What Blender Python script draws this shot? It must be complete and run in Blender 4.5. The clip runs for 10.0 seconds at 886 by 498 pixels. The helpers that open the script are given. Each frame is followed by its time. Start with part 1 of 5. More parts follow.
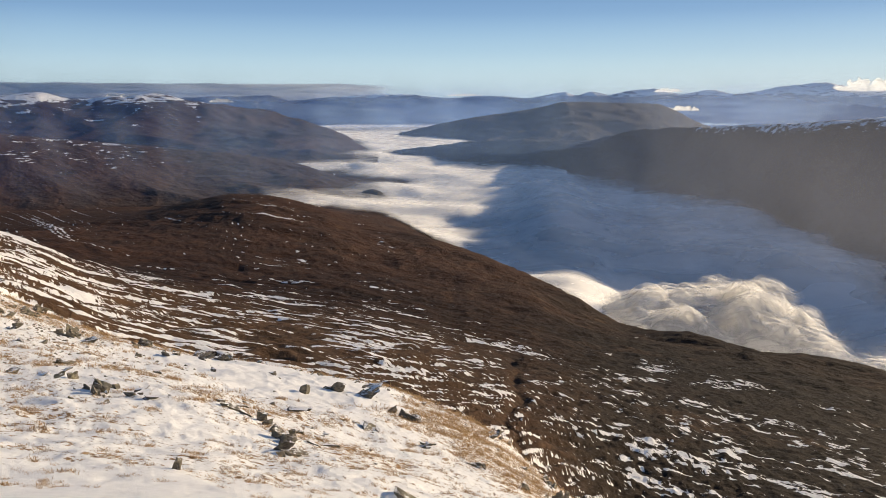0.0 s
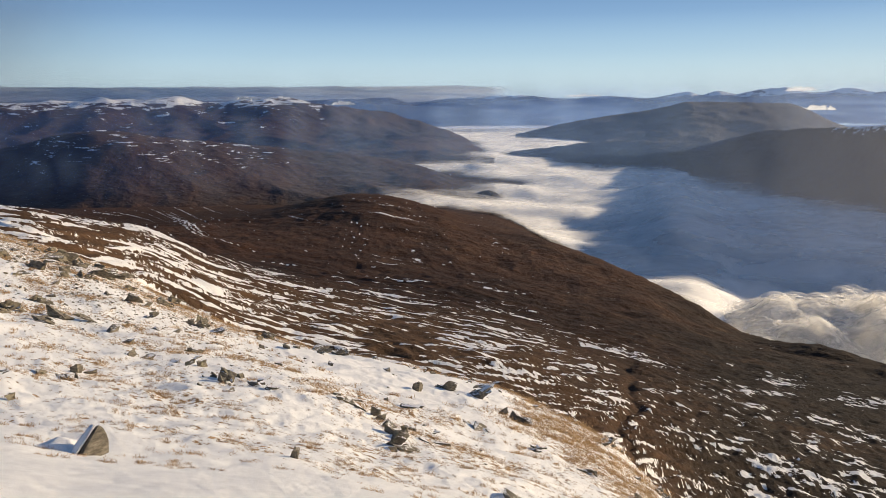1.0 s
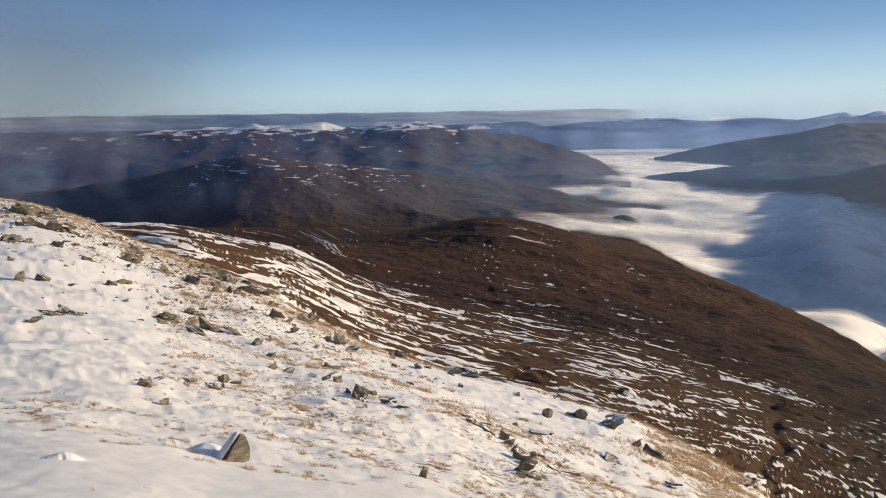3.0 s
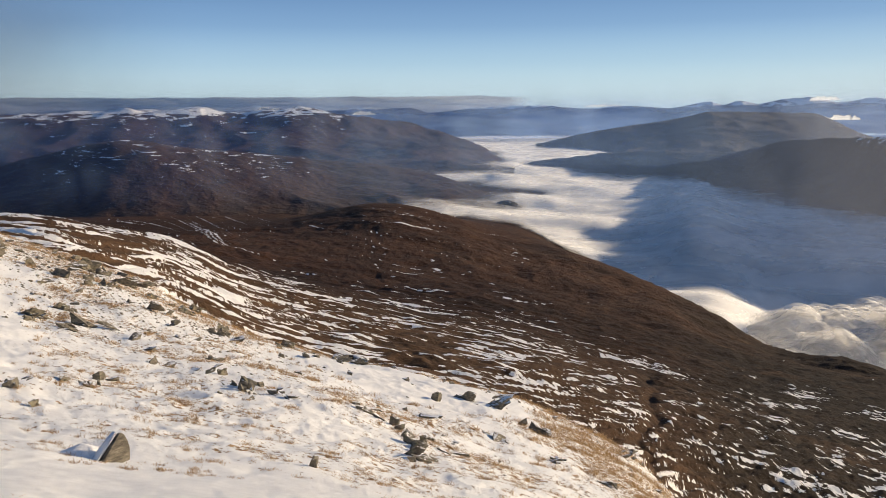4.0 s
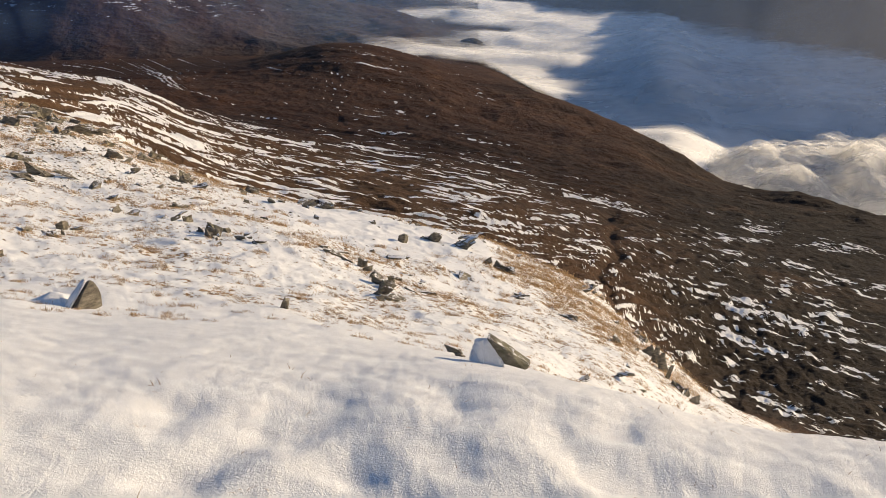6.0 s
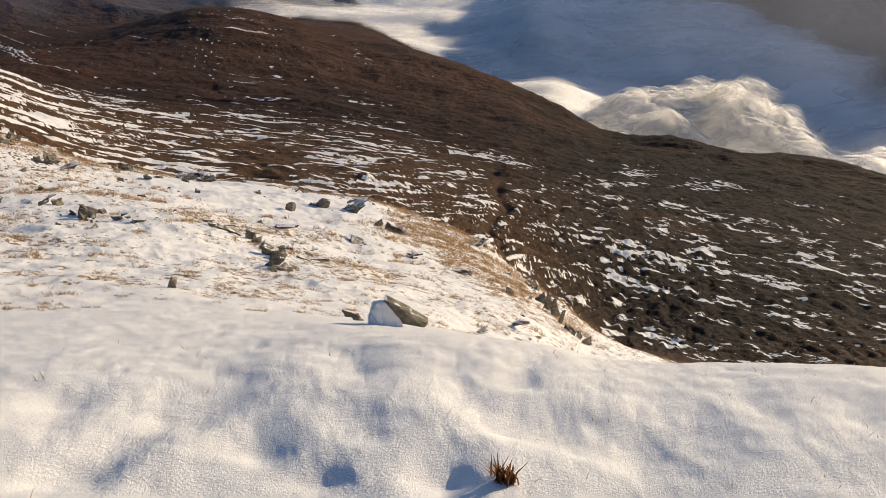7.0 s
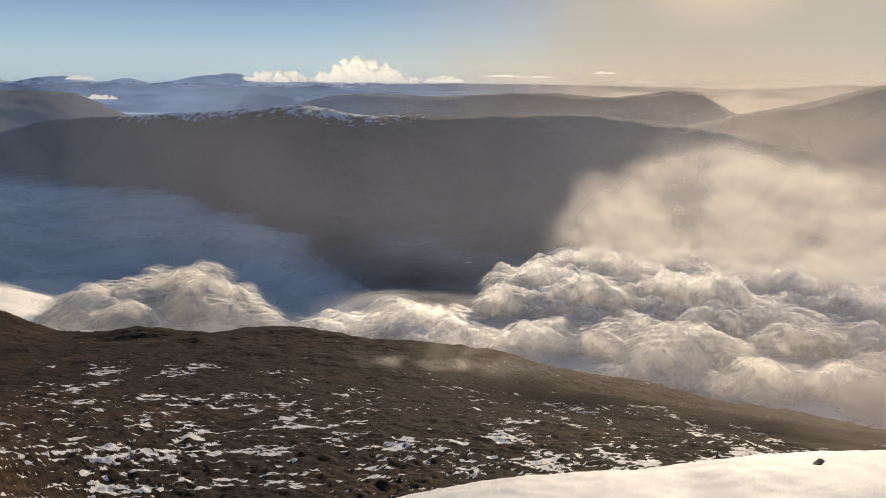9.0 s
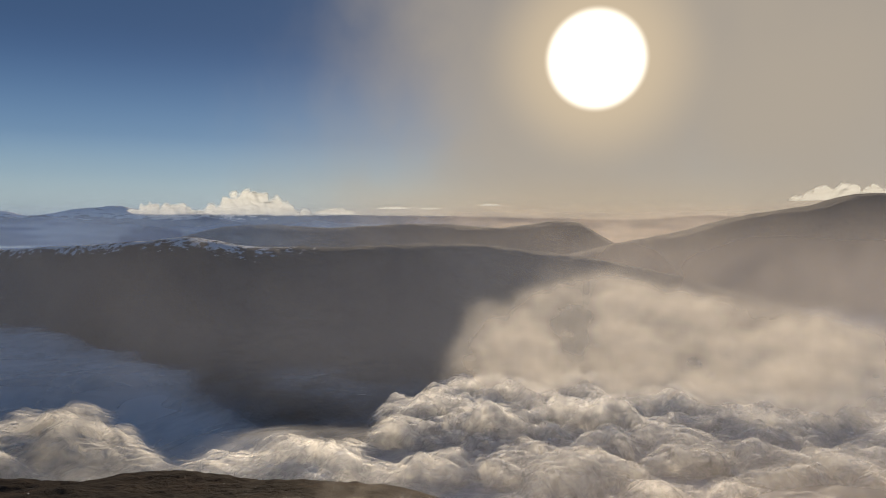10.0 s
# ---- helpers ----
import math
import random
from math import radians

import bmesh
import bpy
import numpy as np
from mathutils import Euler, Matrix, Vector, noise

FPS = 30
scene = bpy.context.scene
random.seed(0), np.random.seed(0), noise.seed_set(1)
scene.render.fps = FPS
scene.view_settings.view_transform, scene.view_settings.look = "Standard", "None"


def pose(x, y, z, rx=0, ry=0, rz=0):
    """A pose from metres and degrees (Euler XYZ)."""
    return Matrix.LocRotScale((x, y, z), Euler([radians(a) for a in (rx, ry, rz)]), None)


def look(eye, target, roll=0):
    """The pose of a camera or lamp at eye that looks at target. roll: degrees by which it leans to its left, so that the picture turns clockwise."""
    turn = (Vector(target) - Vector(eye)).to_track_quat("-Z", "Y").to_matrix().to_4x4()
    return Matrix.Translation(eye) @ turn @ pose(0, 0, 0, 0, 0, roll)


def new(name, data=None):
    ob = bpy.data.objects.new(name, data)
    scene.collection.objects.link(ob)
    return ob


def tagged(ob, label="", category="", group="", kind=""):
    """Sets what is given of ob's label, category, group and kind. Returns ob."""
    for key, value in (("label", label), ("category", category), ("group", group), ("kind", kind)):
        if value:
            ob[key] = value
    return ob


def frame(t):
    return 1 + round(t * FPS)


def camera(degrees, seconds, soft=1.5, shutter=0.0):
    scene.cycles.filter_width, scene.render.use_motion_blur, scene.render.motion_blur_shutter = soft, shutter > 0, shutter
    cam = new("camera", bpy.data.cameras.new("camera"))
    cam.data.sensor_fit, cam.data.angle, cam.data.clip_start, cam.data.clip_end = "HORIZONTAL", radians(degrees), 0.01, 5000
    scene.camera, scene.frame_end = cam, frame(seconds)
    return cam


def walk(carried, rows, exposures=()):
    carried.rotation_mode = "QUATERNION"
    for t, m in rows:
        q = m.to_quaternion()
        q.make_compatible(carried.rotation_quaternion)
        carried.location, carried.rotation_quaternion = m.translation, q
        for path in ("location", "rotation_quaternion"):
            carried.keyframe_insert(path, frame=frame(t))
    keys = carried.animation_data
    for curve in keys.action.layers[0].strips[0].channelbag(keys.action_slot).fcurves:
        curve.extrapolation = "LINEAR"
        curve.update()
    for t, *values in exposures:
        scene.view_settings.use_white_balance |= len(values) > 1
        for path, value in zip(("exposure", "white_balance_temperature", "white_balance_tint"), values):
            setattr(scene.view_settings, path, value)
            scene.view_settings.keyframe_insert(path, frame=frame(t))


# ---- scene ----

# ---------------------------------------------------------------- camera
EYE = 1.6
cam = camera(59.2, 10.0, soft=0.75)
scene.cycles.transparent_max_bounces = 32
TURNS = [  # seconds, yaw, pitch, lean
    (0, 0.00, -11.00, 0.00), (0.5, 3.19, -11.16, 0.14), (1, 8.45, -10.88, 0.44), (1.5, 13.68, -10.23, 0.78), (2, 17.68, -9.59, 1.02),
    (2.2, 18.60, -9.32, 1.15), (2.7, 18.95, -9.13, 1.03), (3.3, 16.35, -9.12, 0.82), (3.5, 14.70, -9.31, 0.79), (4, 9.90, -10.15, 0.49),
    (4.5, 5.44, -11.65, 0.20), (5, 3.85, -14.39, -0.04), (5.5, 5.23, -18.07, 0.14), (5.7, 6.54, -19.60, 0.11), (6.25, 7.30, -23.30, 1.10),
    (6.8, 2.45, -24.88, 2.07), (7, -1.88, -24.74, 1.65), (7.5, -14.67, -22.96, 0.51), (8, -26.80, -19.49, -0.30), (8.5, -35.03, -15.36, -0.67),
    (9, -40.21, -11.52, -0.73), (9.5, -44.43, -7.82, -0.51), (10, -48.14, -1.94, -0.48)]
walk(cam, [(t, pose(0, 0, EYE, 90 + pitch, lean, yaw)) for t, yaw, pitch, lean in TURNS],
     exposures=[(0, 0.10), (7.0, 0.06), (8.0, -0.14), (9.0, -0.18), (10.0, -0.6)])

# ---------------------------------------------------------------- light
SUN_AZ, SUN_EL = 59.1, 11.6
world = bpy.data.worlds.new("world")
scene.world = world
world.use_nodes = True
wt = world.node_tree
wt.nodes.clear()
w_out = wt.nodes.new("ShaderNodeOutputWorld")
w_bg = wt.nodes.new("ShaderNodeBackground")
w_sky = wt.nodes.new("ShaderNodeTexSky")
w_sky.sky_type, w_sky.sun_disc = "NISHITA", False
w_sky.sun_elevation, w_sky.sun_rotation = radians(SUN_EL), radians(SUN_AZ)
w_sky.altitude, w_sky.air_density, w_sky.dust_density, w_sky.ozone_density = 800, 1.0, 0.6, 1.5

SUN_WAY = Vector((math.sin(radians(SUN_AZ)) * math.cos(radians(SUN_EL)), math.cos(radians(SUN_AZ)) * math.cos(radians(SUN_EL)), math.sin(radians(SUN_EL))))


def w_node(kind, *inputs, **settings):
    n = wt.nodes.new("ShaderNode" + kind)
    for key, v in settings.items():
        setattr(n, key, v)
    for k, v in enumerate(inputs):
        if v is None:
            continue
        if hasattr(v, "is_output"):
            wt.links.new(v, n.inputs[k])
        else:
            n.inputs[k].default_value = v
    return n


def w_ramp(v, a, b, lo, hi):
    return w_node("MapRange", v, a, b, lo, hi, interpolation_type="SMOOTHSTEP").outputs[0]


def w_mix(f, a, b, how="MIX"):
    n = w_node("Mix", data_type="RGBA", blend_type=how)
    for k, v in ((0, f), (6, a), (7, b)):
        if hasattr(v, "is_output"):
            wt.links.new(v, n.inputs[k])
        else:
            n.inputs[k].default_value = v
    return n.outputs[2]


w_dir = w_node("TexCoord").outputs["Generated"]
w_up = w_node("SeparateXYZ", w_dir).outputs[2]
w_clear = w_node("ValToRGB", w_ramp(w_up, -0.02, 0.7, 0.0, 1.0))
ramp = w_clear.color_ramp
ramp.interpolation = "B_SPLINE"
while len(ramp.elements) < 9:
    ramp.elements.new(0.5)
for e, (at, c) in zip(ramp.elements, ((0.0, (0.56, 0.70, 0.76)), (0.006, (0.56, 0.72, 0.78)), (0.03, (0.41, 0.61, 0.76)), (0.075, (0.20, 0.375, 0.64)),
                                      (0.18, (0.075, 0.165, 0.37)), (0.27, (0.052, 0.115, 0.265)), (0.42, (0.045, 0.10, 0.23)), (0.65, (0.047, 0.097, 0.21)), (1.0, (0.074, 0.15, 0.30)))):
    e.position, e.color = at, (*c, 1)
w_nish = w_mix(1.0, w_sky.outputs[0], (0.10, 0.10, 0.11, 1), "MULTIPLY")
w_air = w_mix(0.12, w_clear.outputs[0], w_nish)
w_cos = w_node("VectorMath", w_dir, tuple(SUN_WAY), operation="DOT_PRODUCT").outputs["Value"]
w_angle = w_node("Math", w_node("Math", w_cos, operation="ARCCOSINE").outputs[0], 57.2958, operation="MULTIPLY").outputs[0]
w_cloudy = wt.nodes.new("ShaderNodeTexNoise")
w_map = wt.nodes.new("ShaderNodeMapping")
w_map.inputs["Scale"].default_value = (1, 1, 0.8)
wt.links.new(w_dir, w_map.inputs["Vector"])
wt.links.new(w_map.outputs[0], w_cloudy.inputs["Vector"])
w_cloudy.inputs["Scale"].default_value, w_cloudy.inputs["Detail"].default_value = 4.5, 5.0
w_wobble = w_node("Math", w_node("Math", w_cloudy.outputs[0], 0.5, operation="SUBTRACT").outputs[0], 26.0, operation="MULTIPLY").outputs[0]
w_spread = w_node("Math", w_angle, w_wobble, operation="ADD").outputs[0]
w_east = w_node("SeparateXYZ", w_dir).outputs[0]
# mist lit through by the sun, thickest round it and to its far side
w_veil = w_mix(w_ramp(w_spread, 27.0, 5.0, 0.0, 0.88), w_air, (0.62, 0.54, 0.44, 1))
w_side = w_ramp(w_node("Math", w_east, w_node("Math", w_wobble, 0.006, operation="MULTIPLY").outputs[0], operation="SUBTRACT").outputs[0], 0.68, 1.0, 0.0, 0.9)
w_veil = w_mix(w_side, w_veil, (0.66, 0.57, 0.46, 1))
w_low = w_node("Math", w_ramp(w_up, 0.075, 0.0, 0.0, 0.75), w_ramp(w_angle, 30.0, 10.0, 0.0, 1.0), operation="MULTIPLY").outputs[0]
w_veil = w_mix(w_low, w_veil, (0.80, 0.65, 0.45, 1))
w_warm = w_mix(w_ramp(w_angle, 8.5, 3.0, 0.0, 0.85), w_veil, (1.0, 0.80, 0.55, 1))
w_disc = w_mix(w_ramp(w_angle, 3.75, 2.2, 0.0, 1.0), w_warm, (6.0, 5.6, 4.8, 1))
wt.links.new(w_disc, w_bg.inputs["Color"])
w_bg.inputs["Strength"].default_value = 1.0
wt.links.new(w_bg.outputs[0], w_out.inputs["Surface"])

sun = new("sun", bpy.data.lights.new("sun", "SUN"))
sun.data.energy, sun.data.angle, sun.data.color = 5.3, radians(0.6), (1.0, 0.80, 0.55)
sun.matrix_world = look(SUN_WAY * 100, (0, 0, 0))


# ---------------------------------------------------------------- numbers
def smooth(a, b, x):
    t = np.clip((x - a) / (b - a), 0, 1)
    return t * t * (3 - 2 * t)


GRAD = np.random.RandomState(7).uniform(0, 2 * np.pi, (256, 256))
GX, GY = np.cos(GRAD), np.sin(GRAD)


def perlin(x, y):
    """Gradient noise, about -0.7 to 0.7."""
    x, y = np.asarray(x, float), np.asarray(y, float)
    i, j = np.floor(x).astype(int), np.floor(y).astype(int)
    fx, fy = x - i, y - j
    u, v = fx ** 3 * (fx * (6 * fx - 15) + 10), fy ** 3 * (fy * (6 * fy - 15) + 10)

    def corner(a, b):
        p, q = (i + a) & 255, (j + b) & 255
        return GX[p, q] * (fx - a) + GY[p, q] * (fy - b)
    return (corner(0, 0) * (1 - u) + corner(1, 0) * u) * (1 - v) + (corner(0, 1) * (1 - u) + corner(1, 1) * u) * v


def fbm(x, y, octaves=4, gain=0.5):
    total, amp = 0, 1.0
    for k in range(octaves):
        total = total + amp * perlin(x * 2 ** k + 17.3 * k, y * 2 ** k + 9.1 * k)
        amp *= gain
    return total


def ridged(x, y, octaves=4):
    total, amp = 0, 1.0
    for k in range(octaves):
        total = total + amp * (0.5 - np.abs(perlin(x * 2 ** k + 5.7 * k, y * 2 ** k + 31.0 * k)) * 2)
        amp *= 0.5
    return total


def pchip(xk, yk, x):
    """Shape-keeping cubic through the knots. xk, yk: (K, N) arrays, x: (M, N); every column on its own."""
    h, d = np.diff(xk, axis=0), np.diff(yk, axis=0)
    d = d / h
    m = np.zeros_like(yk)
    same = d[1:] * d[:-1] > 0
    w1, w2 = 2 * h[1:] + h[:-1], h[1:] + 2 * h[:-1]
    with np.errstate(divide="ignore", invalid="ignore"):
        m[1:-1] = np.where(same, (w1 + w2) / (w1 / d[:-1] + w2 / d[1:]), 0)
    m[0], m[-1] = d[0], d[-1]
    out = np.empty_like(x)
    for n in range(x.shape[1]):
        k = np.clip(np.searchsorted(xk[:, n], x[:, n], side="right") - 1, 0, len(xk) - 2)
        t, hh = (x[:, n] - xk[k, n]) / h[k, n], h[k, n]
        out[:, n] = (yk[k, n] * (1 + 2 * t) * (1 - t) ** 2 + m[k, n] * hh * t * (1 - t) ** 2
                     + yk[k + 1, n] * t * t * (3 - 2 * t) + m[k + 1, n] * hh * t * t * (t - 1))
    return out


def spread(line, az):
    """Distances and slopes of sight of a land line, given as (bearing, metres, degrees above the eye), at every bearing."""
    a = np.array(line, float)
    knots = np.repeat(a[:, :1], 1, axis=1)
    r = pchip(knots, a[:, 1:2], az[:, None])[:, 0]
    e = pchip(knots, a[:, 2:3], az[:, None])[:, 0]
    return r, np.tan(np.radians(e))


def loft(lines, counts, az, soft=0.0):
    """A land surface through lines that run one behind the other. Returns x, y, z, r (rows by bearings) and the row number of each line."""
    rs, ts = zip(*(spread(line, az) for line in lines))
    rs, ts = np.log(np.array(rs)), np.array(ts)
    if soft:
        dense = np.nonzero(np.abs(np.diff(az, append=az[-1]) - soft) < 1e-6)[0]
        for block in (rs, ts):
            for row in block:
                part = np.pad(row[dense], 10, mode="reflect", reflect_type="odd")
                row[dense] = np.convolve(part, np.hanning(23)[1:-1] / np.hanning(23).sum(), "valid")
    rs = np.maximum.accumulate(rs + 1e-4 * np.arange(len(lines))[:, None], axis=0)
    steps = np.concatenate([i + np.arange(c) / c for i, c in enumerate(counts)] + [[len(lines) - 1.0]])
    k = np.minimum(steps.astype(int), len(lines) - 2)
    lr = rs[k] + (rs[k + 1] - rs[k]) * (steps - k)[:, None]
    tan = pchip(rs, ts, lr)
    r = np.exp(lr)
    a = np.radians(az)[None, :]
    return r * np.sin(a), r * np.cos(a), EYE + r * tan, r, steps


def sheet(name, x, y, z, mat, close=False, smooth_faces=True, **attributes):
    rows, cols = x.shape
    me = bpy.data.meshes.new(name)
    me.vertices.add(rows * cols)
    me.vertices.foreach_set("co", np.stack([x, y, z], -1).astype(np.float32).ravel())
    j = np.arange(cols if close else cols - 1)
    i = np.arange(rows - 1)[:, None]
    n = (j + 1) % cols
    quad = np.stack([i * cols + j, (i + 1) * cols + j, (i + 1) * cols + n, i * cols + n], -1).reshape(-1, 4)[:, ::-1]
    me.loops.add(quad.size)
    me.loops.foreach_set("vertex_index", quad.astype(np.int32).ravel())
    me.polygons.add(len(quad))
    me.polygons.foreach_set("loop_start", np.arange(0, quad.size, 4, dtype=np.int32))
    me.polygons.foreach_set("use_smooth", np.full(len(quad), smooth_faces))
    for key, value in attributes.items():
        at = me.attributes.new(key, "FLOAT", "POINT")
        at.data.foreach_set("value", np.broadcast_to(value, x.shape).astype(np.float32).ravel())
    me.update()
    me.validate()
    ob = new(name, me)
    me.materials.append(mat)
    return ob


# ---------------------------------------------------------------- materials
def material(name):
    m = bpy.data.materials.new(name)
    m.use_nodes = True
    m.node_tree.nodes.clear()
    return m, m.node_tree.nodes, m.node_tree.links


class Net:
    """Short hand for node trees."""

    def __init__(self, name):
        self.mat, self.nodes, self.links = material(name)

    def node(self, kind, out=0, **inputs):
        n = self.nodes.new("ShaderNode" + kind)
        for key, v in inputs.items():
            key = key.replace("_", " ")
            self.plug(n.inputs[int(key[3:])] if key.startswith("in ") else n.inputs[key], v)
        return n

    def plug(self, s, v):
        if hasattr(v, "is_output"):
            self.links.new(v, s)
        elif isinstance(v, tuple) and s.type == "RGBA":
            s.default_value = (*v, 1) if len(v) == 3 else v
        else:
            s.default_value = v

    def attr(self, name):
        n = self.nodes.new("ShaderNodeAttribute")
        n.attribute_name = name
        return n.outputs["Fac"]

    def math(self, op, a, b=0.0, clamp=False):
        n = self.nodes.new("ShaderNodeMath")
        n.operation, n.use_clamp = op, clamp
        self.plug(n.inputs[0], a)
        self.plug(n.inputs[1], b)
        return n.outputs[0]

    def ramp(self, v, a, b, lo=0.0, hi=1.0):
        n = self.nodes.new("ShaderNodeMapRange")
        n.interpolation_type = "SMOOTHSTEP"
        for i, q in enumerate((v, a, b, lo, hi)):
            self.plug(n.inputs[i], q)
        return n.outputs[0]

    def position(self, scale=(1, 1, 1)):
        g = self.nodes.new("ShaderNodeNewGeometry")
        n = self.nodes.new("ShaderNodeMapping")
        n.inputs["Scale"].default_value = scale
        self.links.new(g.outputs["Position"], n.inputs["Vector"])
        return n.outputs[0]

    def noise(self, vec, scale, detail=4.0, rough=0.55, distort=0.0):
        n = self.node("TexNoise", Vector=vec, Scale=scale, Detail=detail, Roughness=rough, Distortion=distort)
        return n.outputs[0]

    def mix(self, f, a, b):
        n = self.nodes.new("ShaderNodeMix")
        n.data_type = "RGBA"
        self.plug(n.inputs[0], f)
        self.plug(n.inputs[6], a)
        self.plug(n.inputs[7], b)
        return n.outputs[2]

    def colours(self, f, *stops):
        n = self.nodes.new("ShaderNodeValToRGB")
        self.plug(n.inputs[0], f)
        while len(n.color_ramp.elements) < len(stops):
            n.color_ramp.elements.new(0.5)
        for e, (p, c) in zip(n.color_ramp.elements, stops):
            e.position, e.color = p, (*c, 1)
        return n.outputs[0]

    def bump(self, height, strength, distance):
        return self.node("Bump", Strength=strength, Distance=distance, Height=height).outputs[0]

    def surface(self, shader):
        o = self.nodes.new("ShaderNodeOutputMaterial")
        self.links.new(shader, o.inputs["Surface"])
        return self.mat

    def principled(self, **inputs):
        return self.node("BsdfPrincipled", **inputs).outputs[0]

    def blend(self, f, a, b):
        n = self.nodes.new("ShaderNodeMixShader")
        self.plug(n.inputs[0], f)
        self.links.new(a, n.inputs[1])
        self.links.new(b, n.inputs[2])
        return n.outputs[0]


def moor_material():
    """Snow over heather and dead grass; the attribute snow says where it lies, grass where straw shows."""
    n = Net("snowy_moor")
    p = n.position()
    fine, mid, big = n.noise(p, 9.0, 5), n.noise(p, 0.35, 6, 0.6), n.noise(p, 0.02, 5)
    broad = n.noise(p, 0.07, 6, 0.68)
    heather = n.noise(n.position((1, 1, 1.6)), 1.3, 6, 0.72)
    mid = n.math("ADD", n.math("MULTIPLY", heather, 0.4), n.math("ADD", n.math("MULTIPLY", mid, 0.3), n.math("MULTIPLY", broad, 0.3)))
    straw = n.colours(n.noise(p, 11.0, 4), (0.3, (0.07, 0.05, 0.035)), (0.5, (0.26, 0.155, 0.075)), (0.68, (0.52, 0.35, 0.19)))
    heath = n.colours(mid, (0.3, (0.009, 0.0045, 0.0023)), (0.5, (0.038, 0.016, 0.008)), (0.72, (0.095, 0.043, 0.0205)))
    olive = n.colours(mid, (0.3, (0.007, 0.0046, 0.003)), (0.5, (0.0175, 0.0105, 0.006)), (0.72, (0.048, 0.030, 0.0155)))
    soil = n.mix(n.ramp(n.math("ADD", n.attr("olive"), n.math("MULTIPLY", n.math("SUBTRACT", big, 0.5), 0.8)), 0.3, 0.7), heath, olive)
    tawny = n.colours(mid, (0.3, (0.022, 0.010, 0.005)), (0.5, (0.062, 0.027, 0.0135)), (0.72, (0.145, 0.066, 0.032)))
    soil = n.mix(n.attr("tawny"), soil, tawny)
    dry = n.noise(n.position((1, 1, 2)), 0.03, 6, 0.65)
    soil = n.mix(n.ramp(dry, 0.52, 0.68, 0.0, 0.5), soil, n.colours(mid, (0.35, (0.05, 0.024, 0.012)), (0.65, (0.15, 0.082, 0.042))))
    soil = n.mix(n.ramp(n.noise(n.position((1, 1, 1.5)), 0.014, 7, 0.7, 0.6), 0.5, 0.62, 0.0, 0.45), soil, n.colours(mid, (0.35, (0.010, 0.006, 0.004)), (0.65, (0.036, 0.018, 0.011))))
    # shade of the terrace risers, painted in as darker heather along the steps
    soil = n.mix(n.math("MULTIPLY", n.attr("step_shade"), 0.55), soil, n.colours(mid, (0.35, (0.006, 0.004, 0.003)), (0.65, (0.022, 0.012, 0.008))))
    soil = n.mix(n.attr("straw"), soil, straw)
    tatter = n.math("MULTIPLY", n.math("SUBTRACT", n.noise(p, 1.1, 7, 0.7), 0.5), n.attr("ragged"))
    fleck = n.math("MULTIPLY", n.math("SUBTRACT", n.noise(p, 7.5, 6, 0.66), 0.5), n.attr("flecked"))
    flat_way = n.node("SeparateXYZ", Vector=n.position((0.19, 0.19, 1)))
    tiers = n.node("CombineXYZ", X=flat_way.outputs[0], Y=flat_way.outputs[1], Z=n.math("MULTIPLY", n.attr("tier"), 2.5)).outputs[0]
    ledge = n.math("MULTIPLY", n.math("SUBTRACT", n.noise(tiers, 1.0, 5, 0.62), 0.5), n.attr("ledged"))
    edge = n.math("ADD", n.math("ADD", n.attr("snow"), ledge), n.math("ADD", tatter, fleck))
    mask = n.ramp(edge, 0.48, 0.54)
    white = n.colours(fine, (0.3, (0.78, 0.775, 0.77)), (0.7, (0.88, 0.875, 0.87)))
    colour = n.mix(mask, soil, white)
    rough = n.math("ADD", n.math("MULTIPLY", mask, -0.35), 0.95)
    old = n.math("SUBTRACT", 1.0, n.math("MULTIPLY", n.attr("fresh"), 0.86))
    crust = n.math("ADD", n.math("MULTIPLY", n.noise(p, 3.0, 6, 0.5), 0.03), n.math("ADD", n.math("MULTIPLY", fine, 0.008), n.math("MULTIPLY", n.noise(p, 28.0, 4), 0.010)))
    crystals = n.math("ADD", n.math("MULTIPLY", n.noise(p, 85.0, 3, 0.7), 0.0100), n.math("MULTIPLY", n.noise(p, 260.0, 2), 0.0040))
    height = n.math("ADD", n.math("MULTIPLY", crust, old), crystals)
    relief = n.math("ADD", height, n.math("MULTIPLY", mask, 0.05))
    tuft = n.math("MULTIPLY", n.math("MULTIPLY", n.noise(p, 0.5, 7, 0.65), 1.4), n.math("SUBTRACT", 1.0, n.attr("straw")))
    relief = n.math("ADD", relief, n.math("MULTIPLY", ledge, 0.4))
    relief = n.math("ADD", n.math("ADD", relief, tuft), n.math("MULTIPLY", n.math("MULTIPLY", broad, 9.0), n.attr("tawny")))
    return n.surface(n.principled(Base_Color=colour, Roughness=rough, Normal=n.bump(relief, 0.7, 1.0), Specular_IOR_Level=0.2))


